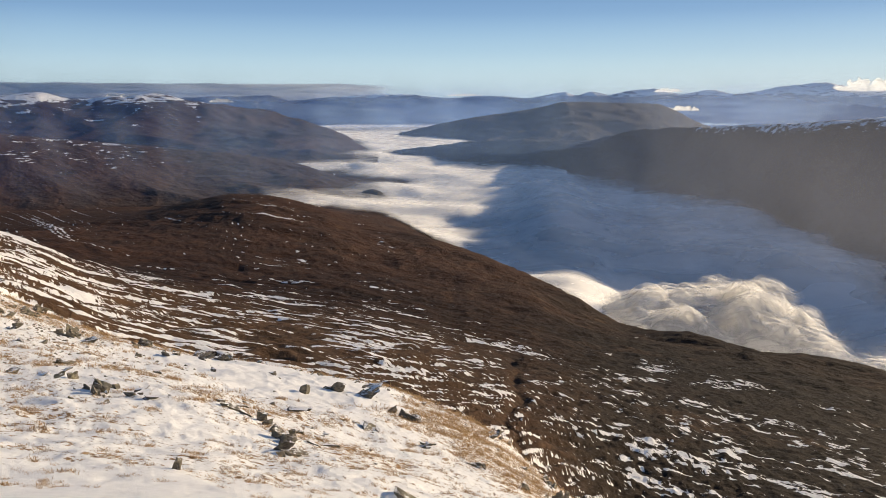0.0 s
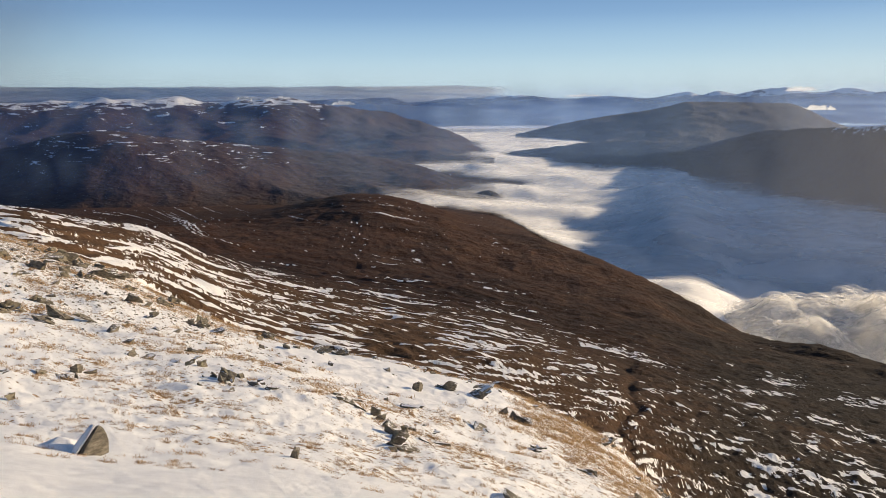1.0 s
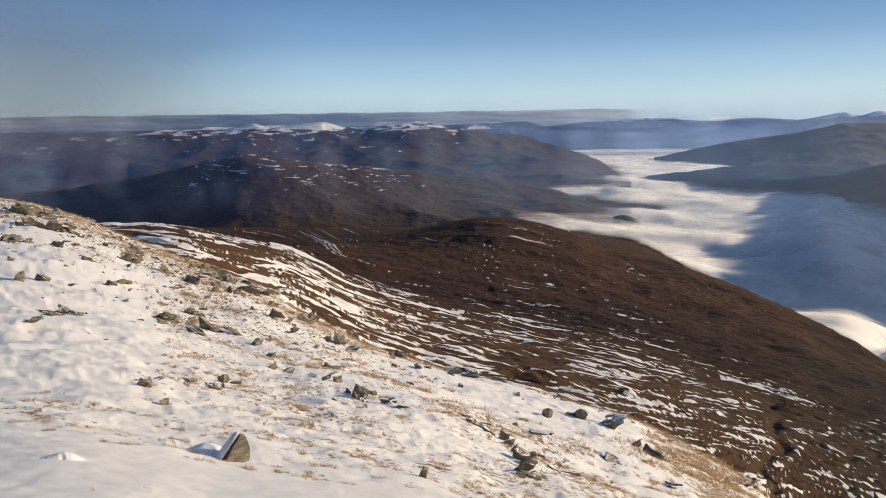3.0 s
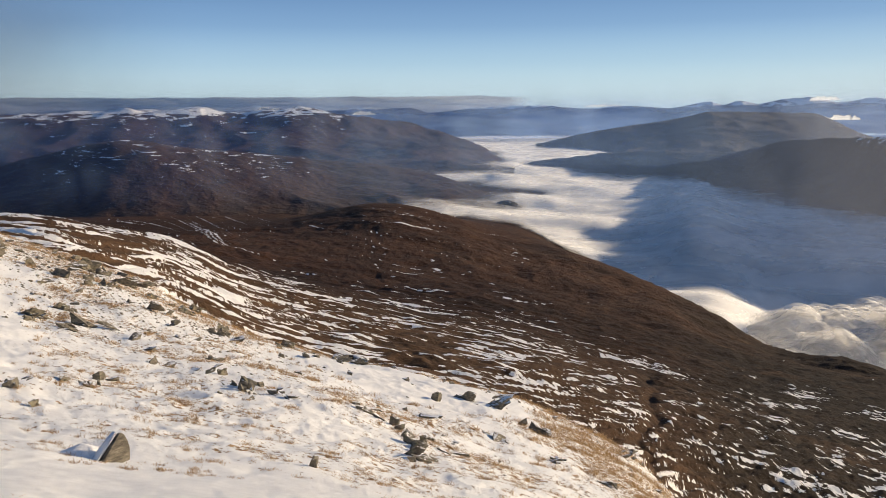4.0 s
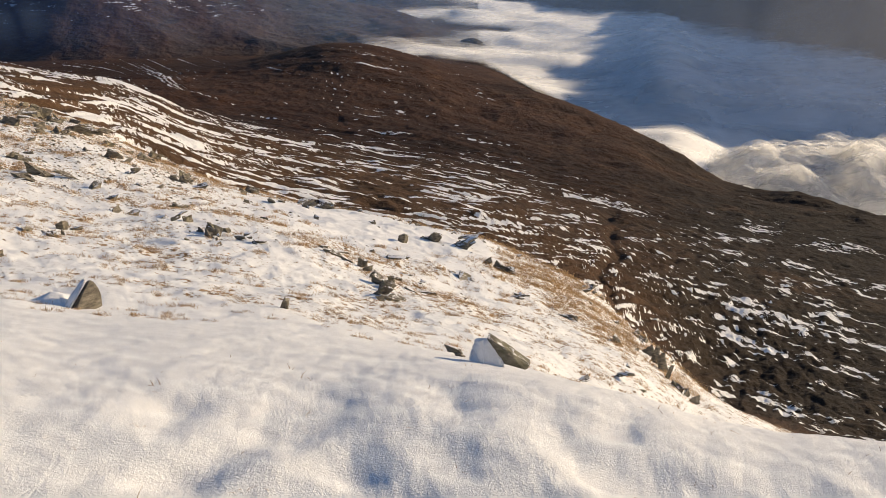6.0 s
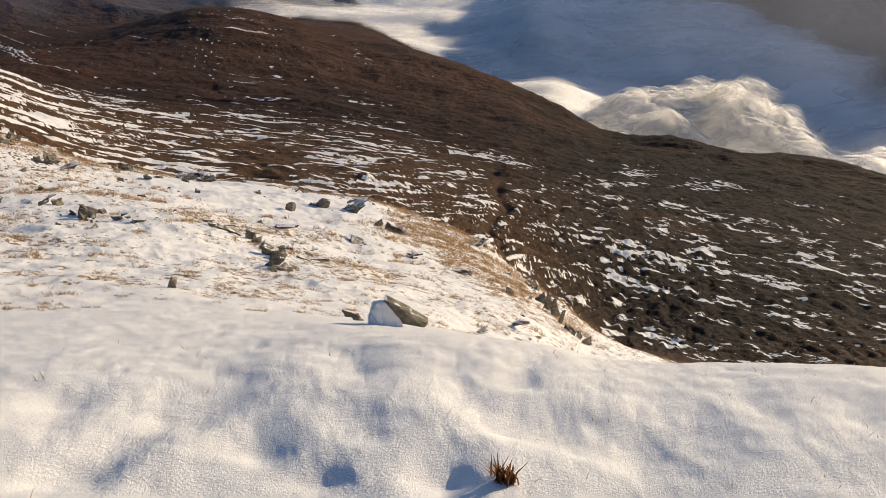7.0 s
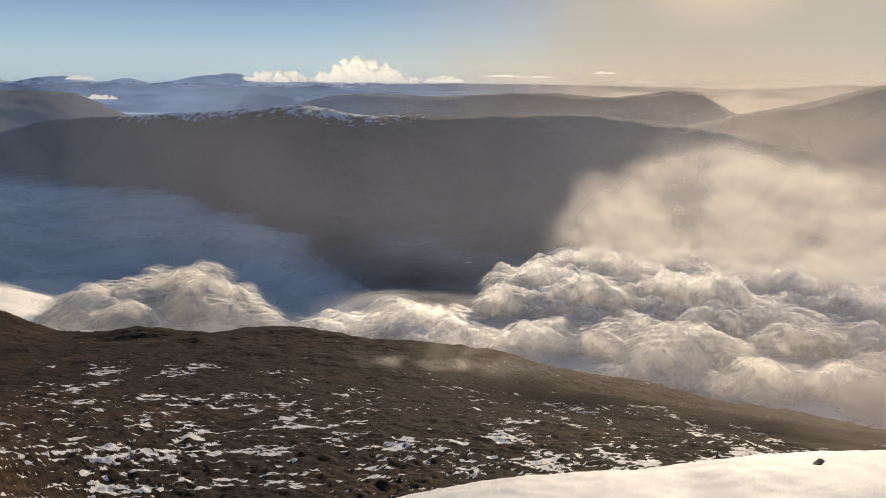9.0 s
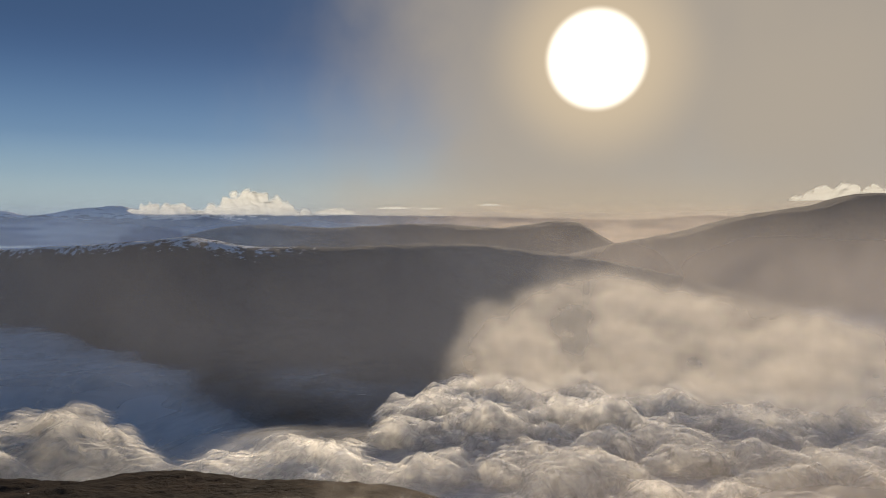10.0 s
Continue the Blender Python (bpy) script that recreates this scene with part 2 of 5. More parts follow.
def hill_material(name, low, mid, high, snow_scale=0.02, stretch=(1, 1, 5)):
    """Far moorland: brown heath in patches, snow where the attribute snow lets it lie."""
    n = Net(name)
    p = n.position()
    patch, grain = n.noise(p, 0.006, 7, 0.6), n.noise(p, 0.06, 6, 0.65)
    tufts = n.noise(p, 0.4, 5, 0.7)
    mottle = n.math("ADD", n.math("MULTIPLY", patch, 0.4), n.math("ADD", n.math("MULTIPLY", grain, 0.35), n.math("MULTIPLY", tufts, 0.25)))
    soil = n.colours(mottle, (0.3, low), (0.5, mid), (0.7, high))
    streak = n.noise(n.position(stretch), snow_scale, 7, 0.7)
    mask = n.ramp(n.math("ADD", n.attr("snow"), n.math("MULTIPLY", n.math("SUBTRACT", streak, 0.5), 2.2)), 0.5, 0.6)
    colour = n.mix(mask, soil, (0.85, 0.87, 0.9))
    return n.surface(n.principled(Base_Color=colour, Roughness=0.95, Normal=n.bump(grain, 0.8, 8.0)))


def vapour_material(name, colour, through_part, grain, low=0.3, high=0.7, most=1.0, curl=0.0, size=10.0, flat=2.5, sun_fill=0.0, back=0.35, boosted=False):
    """Cloud: light is scattered at its skin and comes through it; the attribute depth thins it out."""
    n = Net(name)
    wisp = n.noise(n.position((1, 1.3, flat)), grain, 4, 0.52, 0.5)
    body = n.math("ADD", n.attr("depth"), n.math("MULTIPLY", n.math("SUBTRACT", wisp, 0.5), n.attr("fray")))
    alpha = n.math("MULTIPLY", n.ramp(body, low, high), most)
    skin, inner = n.node("BsdfDiffuse", Color=colour), n.node("BsdfTranslucent", Color=colour)
    if curl:
        swirl = n.math("ADD", n.noise(n.position(), 0.3 / size, 3, 0.5, 0.4), n.math("MULTIPLY", n.noise(n.position((1, 1.8, 1)), 0.08 / size, 3, 0.5), 2.5))
        normal = n.bump(swirl, curl, size)
        n.plug(skin.inputs["Normal"], normal)
        n.plug(inner.inputs["Normal"], normal)
    clear = n.node("BsdfTransparent").outputs[0]
    cloud = n.blend(through_part, skin.outputs[0], inner.outputs[0])
    if sun_fill:
        # normals fixed towards sun and sky: sunlight set bright whichever way the fog faces
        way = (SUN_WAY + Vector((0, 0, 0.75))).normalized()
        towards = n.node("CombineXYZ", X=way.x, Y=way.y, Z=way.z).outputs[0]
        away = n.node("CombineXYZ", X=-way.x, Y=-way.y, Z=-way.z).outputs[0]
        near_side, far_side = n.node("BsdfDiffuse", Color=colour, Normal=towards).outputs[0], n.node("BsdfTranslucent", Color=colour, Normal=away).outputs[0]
        sun_faced = n.blend(back, near_side, far_side)
        if boosted:
            # both lobes at full strength: backlit fog gives off more light than it gets
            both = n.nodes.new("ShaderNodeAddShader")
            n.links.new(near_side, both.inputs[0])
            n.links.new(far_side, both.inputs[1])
            sun_faced = both.outputs[0]
        cloud = n.blend(sun_fill, cloud, sun_faced)
    return n.surface(n.blend(alpha, clear, cloud))


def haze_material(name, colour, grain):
    """Haze painted on as a tinted see-through sheet: the attribute depth is how much it hides."""
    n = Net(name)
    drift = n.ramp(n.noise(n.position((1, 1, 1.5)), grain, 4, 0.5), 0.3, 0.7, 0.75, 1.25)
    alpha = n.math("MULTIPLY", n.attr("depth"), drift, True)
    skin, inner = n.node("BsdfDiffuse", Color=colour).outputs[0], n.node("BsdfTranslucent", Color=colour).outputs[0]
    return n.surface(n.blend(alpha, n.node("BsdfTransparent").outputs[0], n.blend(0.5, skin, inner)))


def rock_material():
    """Grey-green schist with lichen; snow lies on what faces up."""
    n = Net("lichened_schist")
    p = n.position()
    stone = n.colours(n.noise(n.position((1, 1, 3)), 6.0, 7, 0.65), (0.3, (0.05, 0.044, 0.035)), (0.5, (0.155, 0.135, 0.105)), (0.72, (0.32, 0.285, 0.225)))
    lichen = n.colours(n.noise(p, 22.0, 4), (0.4, (0.16, 0.15, 0.07)), (0.65, (0.34, 0.32, 0.22)))
    stone = n.mix(n.ramp(n.noise(p, 3.5, 5, 0.6), 0.52, 0.66, 0.0, 0.45), stone, lichen)
    g = n.nodes.new("ShaderNodeNewGeometry")
    up = n.node("SeparateXYZ", Vector=g.outputs["Normal"]).outputs[2]
    lies = n.ramp(n.math("ADD", up, n.math("MULTIPLY", n.math("SUBTRACT", n.noise(p, 5.0, 5, 0.6), 0.5), 0.9)), 0.86, 0.98)
    colour = n.mix(lies, stone, (0.84, 0.835, 0.83))
    return n.surface(n.principled(Base_Color=colour, Roughness=0.9, Normal=n.bump(n.noise(n.position((1, 1, 2.5)), 18.0, 6, 0.65), 0.6, 0.03)))


def straw_material(name, dark, light):
    n = Net(name)
    g = n.nodes.new("ShaderNodeNewGeometry")
    colour = n.colours(g.outputs["Random Per Island"], (0.1, dark), (0.9, light))
    skin, inner = n.node("BsdfDiffuse", Color=colour).outputs[0], n.node("BsdfTranslucent", Color=colour).outputs[0]
    return n.surface(n.blend(0.35, skin, inner))


def snow_material():
    n = Net("drifted_snow")
    p = n.position()
    colour = n.colours(n.noise(p, 9.0, 5), (0.3, (0.78, 0.775, 0.77)), (0.7, (0.88, 0.875, 0.87)))
    return n.surface(n.principled(Base_Color=colour, Roughness=0.6, Normal=n.bump(n.noise(p, 12.0, 5), 0.3, 0.03)))


MOOR = moor_material()
BROWN = hill_material("brown_moor", (0.011, 0.0055, 0.0042), (0.040, 0.0175, 0.0098), (0.095, 0.043, 0.023), 0.035, (0.8, 0.8, 8))
HIGH = hill_material("high_moor", (0.011, 0.0055, 0.0042), (0.040, 0.0175, 0.0098), (0.095, 0.043, 0.023), 0.022, (1, 1, 3.5))
GREY = hill_material("grey_moor", (0.02, 0.018, 0.018), (0.05, 0.042, 0.036), (0.09, 0.075, 0.06), 0.07, (1, 1, 2.5))
# distance haze is mixed into these blue base colours
PEAK = hill_material("hazed_peak", (0.05, 0.06, 0.09), (0.09, 0.10, 0.13), (0.16, 0.17, 0.2), 0.01)
FOG = vapour_material("fog_layer", (0.98, 0.98, 0.98), 0.3, 0.018, 0.1, 0.9, most=0.6, sun_fill=0.6, flat=1.6)
FOG_BED = vapour_material("valley_fog", (0.98, 0.98, 0.98), 0.12, 0.02, 0.1, 0.9, curl=0.55, size=14.0, sun_fill=0.55, back=0.12)
HEAP = vapour_material("heaped_fog", (0.86, 0.86, 0.86), 0.5, 0.085, 0.1, 0.9, most=0.6, flat=1.2, sun_fill=0.8, boosted=True)
# darker copy of heaped_fog for the left bank: dimmer lighting put into its colour
HEAP_SHADED = vapour_material("heaped_fog_shaded", (0.64, 0.64, 0.64), 0.5, 0.07, 0.1, 0.9, most=0.5, flat=1.2, sun_fill=0.8, boosted=True)
WISP = vapour_material("thin_mist", (0.93, 0.89, 0.84), 0.75, 0.011, 0.0, 1.0, 1.0, flat=1.2)
SHREDS = vapour_material("shreds_of_mist", (0.93, 0.89, 0.84), 0.75, 0.05, 0.0, 1.0, 0.8, flat=1.6)
# white mist in shade: the shade is put into this dark colour
SHADED_MIST = vapour_material("shaded_mist", (0.30, 0.28, 0.31), 0.5, 0.006, 0.0, 1.0, 1.0, flat=1.5)
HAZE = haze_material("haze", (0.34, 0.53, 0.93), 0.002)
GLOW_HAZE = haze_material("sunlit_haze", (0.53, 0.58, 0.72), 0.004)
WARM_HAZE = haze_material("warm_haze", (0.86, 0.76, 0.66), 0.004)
CLOUD = vapour_material("cloud", (0.86, 0.93, 1.0), 0.9, 0.012, 0.2, 0.9, most=0.95, sun_fill=0.8)
STRATUS = vapour_material("cloud_layer", (0.62, 0.66, 0.72), 0.5, 0.004, flat=6)
ROCK, SNOW = rock_material(), snow_material()
STRAW = straw_material("dead_grass", (0.30, 0.18, 0.085), (0.67, 0.475, 0.265))
RUST = straw_material("rusty_grass", (0.12, 0.05, 0.02), (0.42, 0.22, 0.09))

# ---------------------------------------------------------------- ground: one sheet from underfoot to the horizon
# every line: bearing in degrees (clockwise from straight ahead), metres, degrees above the eye
FOG_Z = -140.0
near = [(-180, 1.0, -56), (-90, 1.0, -54.5), (-45, 1.0, -56.5), (0, 1.0, -59.5), (40, 1.0, -60), (90, 1.0, -58), (180, 1.0, -56)]
brow = [(-180, 5, -10), (-90, 5, -17), (-48, 4.3, -22), (-34.5, 4.1, -26), (-27, 4.0, -27.7), (-15, 3.95, -29.8), (-5.4, 4.0, -30.4), (2, 4.05, -31.05),
        (11, 4.2, -31.9), (15, 4.2, -32.4), (18, 4.3, -32.3), (23, 4.4, -31.7), (30, 4.6, -30.4), (37, 4.8, -29.2), (45.7, 5, -27.7), (55.6, 5.4, -26.3),
        (64, 5.8, -24.2), (71, 6.2, -22.4), (90, 7, -18), (130, 6, -12), (180, 5, -10)]
slope_a = [(-180, 9, 0), (-90, 9, -13), (-48, 9, -18.5), (-34, 9, -22.5), (-20, 9, -25.5), (-10, 8.5, -28), (0, 8, -30.2), (8, 8, -32), (15, 8, -34),
           (30, 8, -34), (60, 9, -29), (75, 9, -26), (110, 9, -14), (180, 9, 0)]
slope_b = [(-180, 22, 8), (-90, 24, -7), (-48, 26, -11), (-34, 25, -15.5), (-20, 23, -19.8), (-10, 21, -23.2), (0, 20, -26.2), (7, 19, -28.4), (14, 17, -31.6),
           (30, 17, -34), (50, 18, -32), (75, 18, -28), (110, 20, -12), (180, 22, 8)]
rim = [(-180, 80, 14), (-90, 80, -1), (-48, 75, -4.2), (-44, 70, -5.5), (-39, 65, -8.1), (-33, 60, -10.8), (-27, 55, -14.5), (-22, 50, -16.8), (-13.5, 45, -19),
       (-5, 42, -20.9), (0, 40, -22.6), (4.4, 36, -24.7), (7.2, 32, -26.7), (10.5, 28, -28.6), (14.6, 26, -31), (25, 28, -33), (50, 34, -31.5), (75, 36, -27.5),
       (110, 50, -10), (180, 80, 14)]
dip = [(-180, 150, 16), (-90, 95, -6), (-48, 95, -9), (-44, 93, -9.4), (-39, 90, -10.6), (-33, 86, -12.6), (-27, 84, -15.6), (-22, 80, -17.9), (-13, 78, -20.2),
       (-5, 74, -22.3), (0, 72, -23.9), (5, 70, -26), (10, 68, -29), (15, 66, -31.4), (25, 66, -31.6), (50, 68, -28.9), (75, 70, -25), (110, 90, -10), (180, 150, 16)]
moor = [(-180, 260, 15), (-90, 170, -7), (-48, 165, -8.5), (-41, 165, -7.6), (-37.7, 165, -7.8), (-34, 165, -9), (-30, 162, -10.8), (-25, 160, -13.5), (-20, 158, -15.5),
        (-13.5, 155, -17), (-5, 150, -18.6), (5, 145, -20.8), (15, 140, -23), (25, 138, -24.2), (40, 138, -24.4), (55, 138, -23.9), (75, 140, -22.6), (110, 170, -12), (180, 260, 15)]
bench = [(-180, 400, 10), (-90, 280, -7), (-48, 275, -6.8), (-41, 275, -6.3), (-37.7, 275, -6.64), (-34, 272, -7.6), (-30, 270, -8.6), (-27.7, 268, -9.7), (-25.3, 266, -11),
         (-19.8, 264, -12.8), (-15.6, 262, -13.9), (-5, 255, -15.8), (5, 250, -17.6), (15, 240, -19.2), (25, 235, -20), (40, 230, -21.2), (55, 230, -22), (75, 230, -21.7),
         (110, 280, -14), (180, 400, 10)]
hollow = [(-180, 600, 2), (-90, 380, -9), (-48, 370, -9), (-41, 365, -8.9), (-34, 365, -9.4), (-30, 365, -9.6), (-27, 362, -10.1), (-25, 360, -10.8), (-20, 358, -12),
          (-15, 355, -12.8), (-5, 345, -14.1), (5, 335, -15.7), (15, 320, -17.8), (25, 305, -18.4), (40, 290, -19.5), (55, 285, -21.1), (75, 285, -21.4), (110, 350, -16), (180, 600, 2)]
flank = [(-180, 800, -3), (-90, 560, -9), (-41, 540, -8.8), (-34, 540, -8.7), (-27.6, 540, -8.7), (-20, 560, -9.1), (-15, 580, -8.6), (-10, 560, -9.7), (-5, 520, -11.4), (5, 460, -13.9),
         (15, 395, -17.0), (25, 350, -17.6), (40, 325, -18.7), (55, 312, -20.6), (75, 306, -21.3), (110, 420, -16), (180, 800, -3)]
crest = [(-180, 1000, -6), (-90, 840, -9), (-41, 820, -8.5), (-30, 820, -8.1), (-21.8, 815, -7.75), (-19, 805, -7.3), (-17, 795, -6.95), (-15.3, 780, -6.72), (-13.4, 770, -6.8),
         (-9.3, 740, -7.75), (-6, 705, -9), (-1.5, 656, -10.05), (2.2, 615, -11.2), (6.3, 558, -12.8), (9.8, 508, -14.2), (12.3, 470, -15.6), (14.8, 443, -16.35),
         (17.7, 422, -16.2), (20.7, 410, -16.7), (22.4, 394, -17.15), (25.8, 385, -16.95), (29.8, 377, -17.1), (34, 361, -17.95), (38.4, 349, -18.4), (44.7, 336, -18.9),
         (50, 328, -20.2), (54, 328, -20.3), (60, 324, -20.95), (66, 320, -20.85), (75, 316, -21.2), (110, 500, -16), (180, 1000, -6)]
strath = [(-180, 1200, -7), (-90, 1030, -7.4), (-35, 1030, -7.25), (-20, 1030, -7.6), (-12, 1010, -7.75), (-5, 960, -8.4), (2, 800, -12), (15, 560, -19), (30, 470, -22),
          (50, 410, -25), (75, 400, -26), (110, 700, -15), (180, 1200, -7)]
bed = [(-180, 1500, -6), (-90, 1450, -5.5), (-35, 1450, -5.5), (-15, 1450, -5.55), (-5, 1400, -5.8), (5, 1300, -7.2), (30, 1000, -9), (75, 900, -10), (180, 1500, -6)]
deep = [(-180, 2600, -3.6), (180, 2600, -3.6)]
horizon = [(-180, 5200, -1.9), (180, 5200, -1.9)]
foot = [(-180, 0.25, -81.1), (180, 0.25, -81.1)]
LINES = [foot, near, brow, slope_a, slope_b, rim, dip, moor, bench, hollow, flank, crest, strath, bed, deep, horizon]
COUNTS = [6, 150, 40, 80, 80, 18, 110, 90, 50, 45, 50, 20, 14, 10, 8]
AZ = np.concatenate([np.arange(-180, -56, 2.0), np.arange(-56, -50, 0.5), np.arange(-50, 80, 0.14), np.arange(80, 90, 0.5), np.arange(90, 179, 2.0)])
gx, gy, gz, gr, gstep = loft(LINES, COUNTS, AZ, 0.14)
first = int(np.searchsorted(gstep, 1.0))        # level ground underfoot
gz[:first] = gz[first] * (gr[:first] / gr[first])
gx[0], gy[0], gr[0] = 0.02, 0.03, gr[0] * 0.1
gaz = np.broadcast_to(AZ[None, :], gx.shape)
gu = gstep[:, None] + 0 * gx                    # which line a place lies at
# relief: wind ripples underfoot, hummocks on the rocky slope, terraces on the moor, gullies on the hill
land = smooth(0.5, 1.4, gu) * smooth(130, 85, np.abs(gaz))
ripple = (0.007 * fbm(gx * 9 + 3, gy * 6, 3) + 0.020 * fbm(gx * 2.0, gy * 2.7 + 5, 3, 0.45) + 0.012 * fbm(gx * 0.6, gy * 0.6, 2)) * land * (1 - smooth(2.6, 3.6, gu))
# hollows blown into the near snow: bearing, angle under the eye, width, depth
HOLLOWS = [(-22.8, -33.1, 3.6, 0.045), (-11.1, -40.2, 3.2, 0.036), (-30.3, -35.3, 3.4, 0.05), (0.6, -41.0, 3.2, 0.05), (2.8, -34.0, 3.2, 0.05), (-7.1, -32.2, 2.6, 0.04), (7.2, -33.9, 2.4, 0.04),
           (5.5, -36.2, 3.4, 0.04), (10.5, -37.2, 3.6, 0.045), (17.5, -38.0, 4.0, 0.04), (-29.6, -31.0, 2.8, 0.04), (-26.4, -34.4, 2.6, 0.03), (-17.6, -33.0, 3.0, 0.025), (-6.7, -36.9, 3.0, 0.02),
           (-15.6, -37.1, 3.4, 0.035), (22.9, -36.3, 3.6, 0.03), (27.0, -33.5, 3.0, 0.03), (34.0, -32.6, 3.4, 0.03), (43.0, -31.0, 3.0, 0.025), (52.0, -29.5, 3.2, 0.025), (60.0, -27.0, 3.0, 0.03)]
under = np.degrees(np.arctan((gz - EYE) / gr)) + 0.9 * fbm(gx * 2.6, gy * 2.6, 2, 0.4)
ripple = ripple - sum(1.2 * deep_ * np.exp(-((gaz - a_ + 0.6 * (under - e_)) / wide_) ** 2 - ((under - e_) / (0.42 * wide_)) ** 2) for a_, e_, wide_, deep_ in HOLLOWS) * land * (gu < 3)
hummock = (0.26 * fbm(gx * 0.2, gy * 0.2, 5, 0.5) + 0.07 * ridged(gx * 0.6, gy * 0.6, 4) + 0.05 * fbm(gx * 1.7, gy * 1.7, 4, 0.6)) * smooth(2.3, 3.5, gu) * (1 - smooth(5.6, 6.2, gu))
along = gr * np.radians(gaz)                    # metres along the slope
across = np.interp(gu, [4, 5, 6, 7, 8, 9, 10, 11], [20, 45, 80, 155, 265, 345, 480, 700])
lying = smooth(24, -10, gaz)
bench_tan = spread(bench, AZ)[1]
below = np.degrees(np.arctan(bench_tan))[None, :] - np.degrees(np.arctan((gz - EYE) / gr))    # degrees under the line of the bench
rank = np.where(below > 0, np.log1p(0.12 * np.maximum(below, 0)) / 0.024, below / 0.2)
warp = 0.9 * fbm(gaz / 9, rank / 12, 3)
tear = 0.34 * (1 - 0.4 * lying) * fbm(along / (2.0 + 0.4 * lying), across / (2.2 + 1.2 * lying), 4, 0.66)
band = rank / (0.55 + 0.15 * lying) + warp
steep = smooth(-14, -28, gaz)
striped = 1.25 * ((1 - steep) * fbm(gaz / 8 + 2, band * 2.3, 2, 0.45) + steep * fbm(gaz / 6 + 9, band * 1.35, 2, 0.4)) + 0.45 * (1 - 0.8 * steep) * fbm(gaz / 1.8, band * 3.4, 2) + 0.02
sight = np.degrees(np.arctan((gz - EYE) / gr))
lift = sight + 0.06 * gaz + 0.25 * fbm(gaz / 6 + 3, sight / 3, 2)
clumped = 0.5 * fbm(gaz / 3.4 + 11, lift * 2.9, 3, 0.6) + 0.35 * fbm(gaz / 1.2, lift * 4.6, 3, 0.6) + 0.5 * fbm(gaz / 6 + 5, lift / 1.1, 3) - 0.13
step_noise = striped * lying + clumped * (1 - lying) + tear
riser = fbm(gaz / (1.4 + 3.2 * lying) + 2, band + 0.45, 3, 0.5)
terrace = (0.5 + 0.7 * lying) * riser * smooth(5.5, 6.3, gu) * (1 - smooth(8.6, 10.0, gu))
gully = (2.6 * ridged(gx / 105 + gy / 300, gy / 90, 6) + 1.0 * fbm(gx / 11, gy / 11, 4)) * smooth(7.6, 9.2, gu) * (1 - 0.8 * smooth(10.3, 11, gu)) * (1 - smooth(11.6, 12.5, gu))
burn = np.exp(-((gaz - 5.6 - 1.6 * fbm(gu * 4, gu * 0, 3)) / 0.42) ** 2) * smooth(5.6, 6.2, gu) * (1 - smooth(7.2, 8.2, gu))
cut_line = np.interp(AZ, [-17, -12.4, -8, -3, 3, 6.6, 10], [-8.6, -9.35, -10.7, -12.4, -14.2, -15.4, -16.9])[None, :] - 0.25 + 0.12 * fbm(gaz / 3.5, 0 * gaz + 4, 3)
cut = np.exp(-((sight - cut_line) / (0.26 + 0.3 * smooth(-12, 5, gaz))) ** 2) * smooth(-18, -11, gaz) * smooth(10.5, 6, gaz) * smooth(8.0, 8.5, gu) * (1 - smooth(10.6, 10.95, gu))
scarp = smooth(-0.4, 0.7, sight - cut_line) * smooth(2.2, 0.7, sight - cut_line) * smooth(-18, -11, gaz) * smooth(10.5, 6, gaz) * smooth(8.0, 8.5, gu) * (1 - smooth(10.4, 10.9, gu))
rugged = (0.16 * fbm(gx / 1.8, gy / 1.8, 3, 0.6) + 0.6 * fbm(gx / 8, gy / 8, 3)) * smooth(5.6, 6.2, gu) * (1 - smooth(8.5, 10, gu))
knobs = 1.5 * fbm(gx / 13, gy / 13, 4, 0.55) * np.exp(-((gu - 11) / 0.45) ** 2) * smooth(-4, 8, gaz)
tier = gz + 0.3 * (rugged + terrace)
gz = gz + knobs + rugged + ripple + hummock + terrace + gully - 0.7 * burn - 0.8 * cut + 3.0 * scarp
# snow cover
cover = np.interp(gu, [0, 2.3, 3.0, 4.6, 5.2, 6.0, 6.6, 7.2, 7.8, 8.3, 8.6, 9.0, 11.0], [1.0, 0.97, 0.745, 0.675, 0.54, 0.40, 0.37, 0.35, 0.31, 0.17, 0.06, -0.02, -0.08])
cover = cover + 0.13 * smooth(-14, -34, gaz) * smooth(5.5, 6.5, gu) * (1 - smooth(8.1, 8.6, gu))
cover = cover + 0.11 * smooth(-6, -16, gaz) * smooth(8.8, 9.8, gu)
cover = cover + 0.02 * smooth(-4, 6, gaz) * smooth(5.8, 6.6, gu) * smooth(9.0, 8.0, gu) - 0.12 * smooth(6, 36, gaz) * smooth(6.5, 7.7, gu) - 0.3 * burn + (0.26 - 0.14 * lying) * fbm(gx / 34, gy / 34, 3) * smooth(5.6, 6.2, gu)
pattern_near = fbm(gx * 1.6, gy * 1.6, 4, 0.6) * 0.2 + fbm(gx * 0.25, gy * 0.25, 3) * 0.3
pattern_far = step_noise * 0.85
k_far = smooth(5.2, 6.0, gu)
snow = cover + pattern_near * (1 - k_far) * smooth(2.0, 3.2, gu) + pattern_far * k_far
bank = np.exp(-((gaz - 1) / 5.5) ** 2) * np.exp(-((gu - 4.6) / 0.33) ** 2)
drifted = np.exp(-((gaz + 13) / 8) ** 2) * np.exp(-((gu - 4.62) / 0.26) ** 2)
field = smooth(-36, -44, gaz) * np.exp(-((gu - 4.0) / 0.5) ** 2)
stony = smooth(-14, -22, gaz) * smooth(-50, -44, gaz) * np.exp(-((gu - 4.78) / 0.24) ** 2)
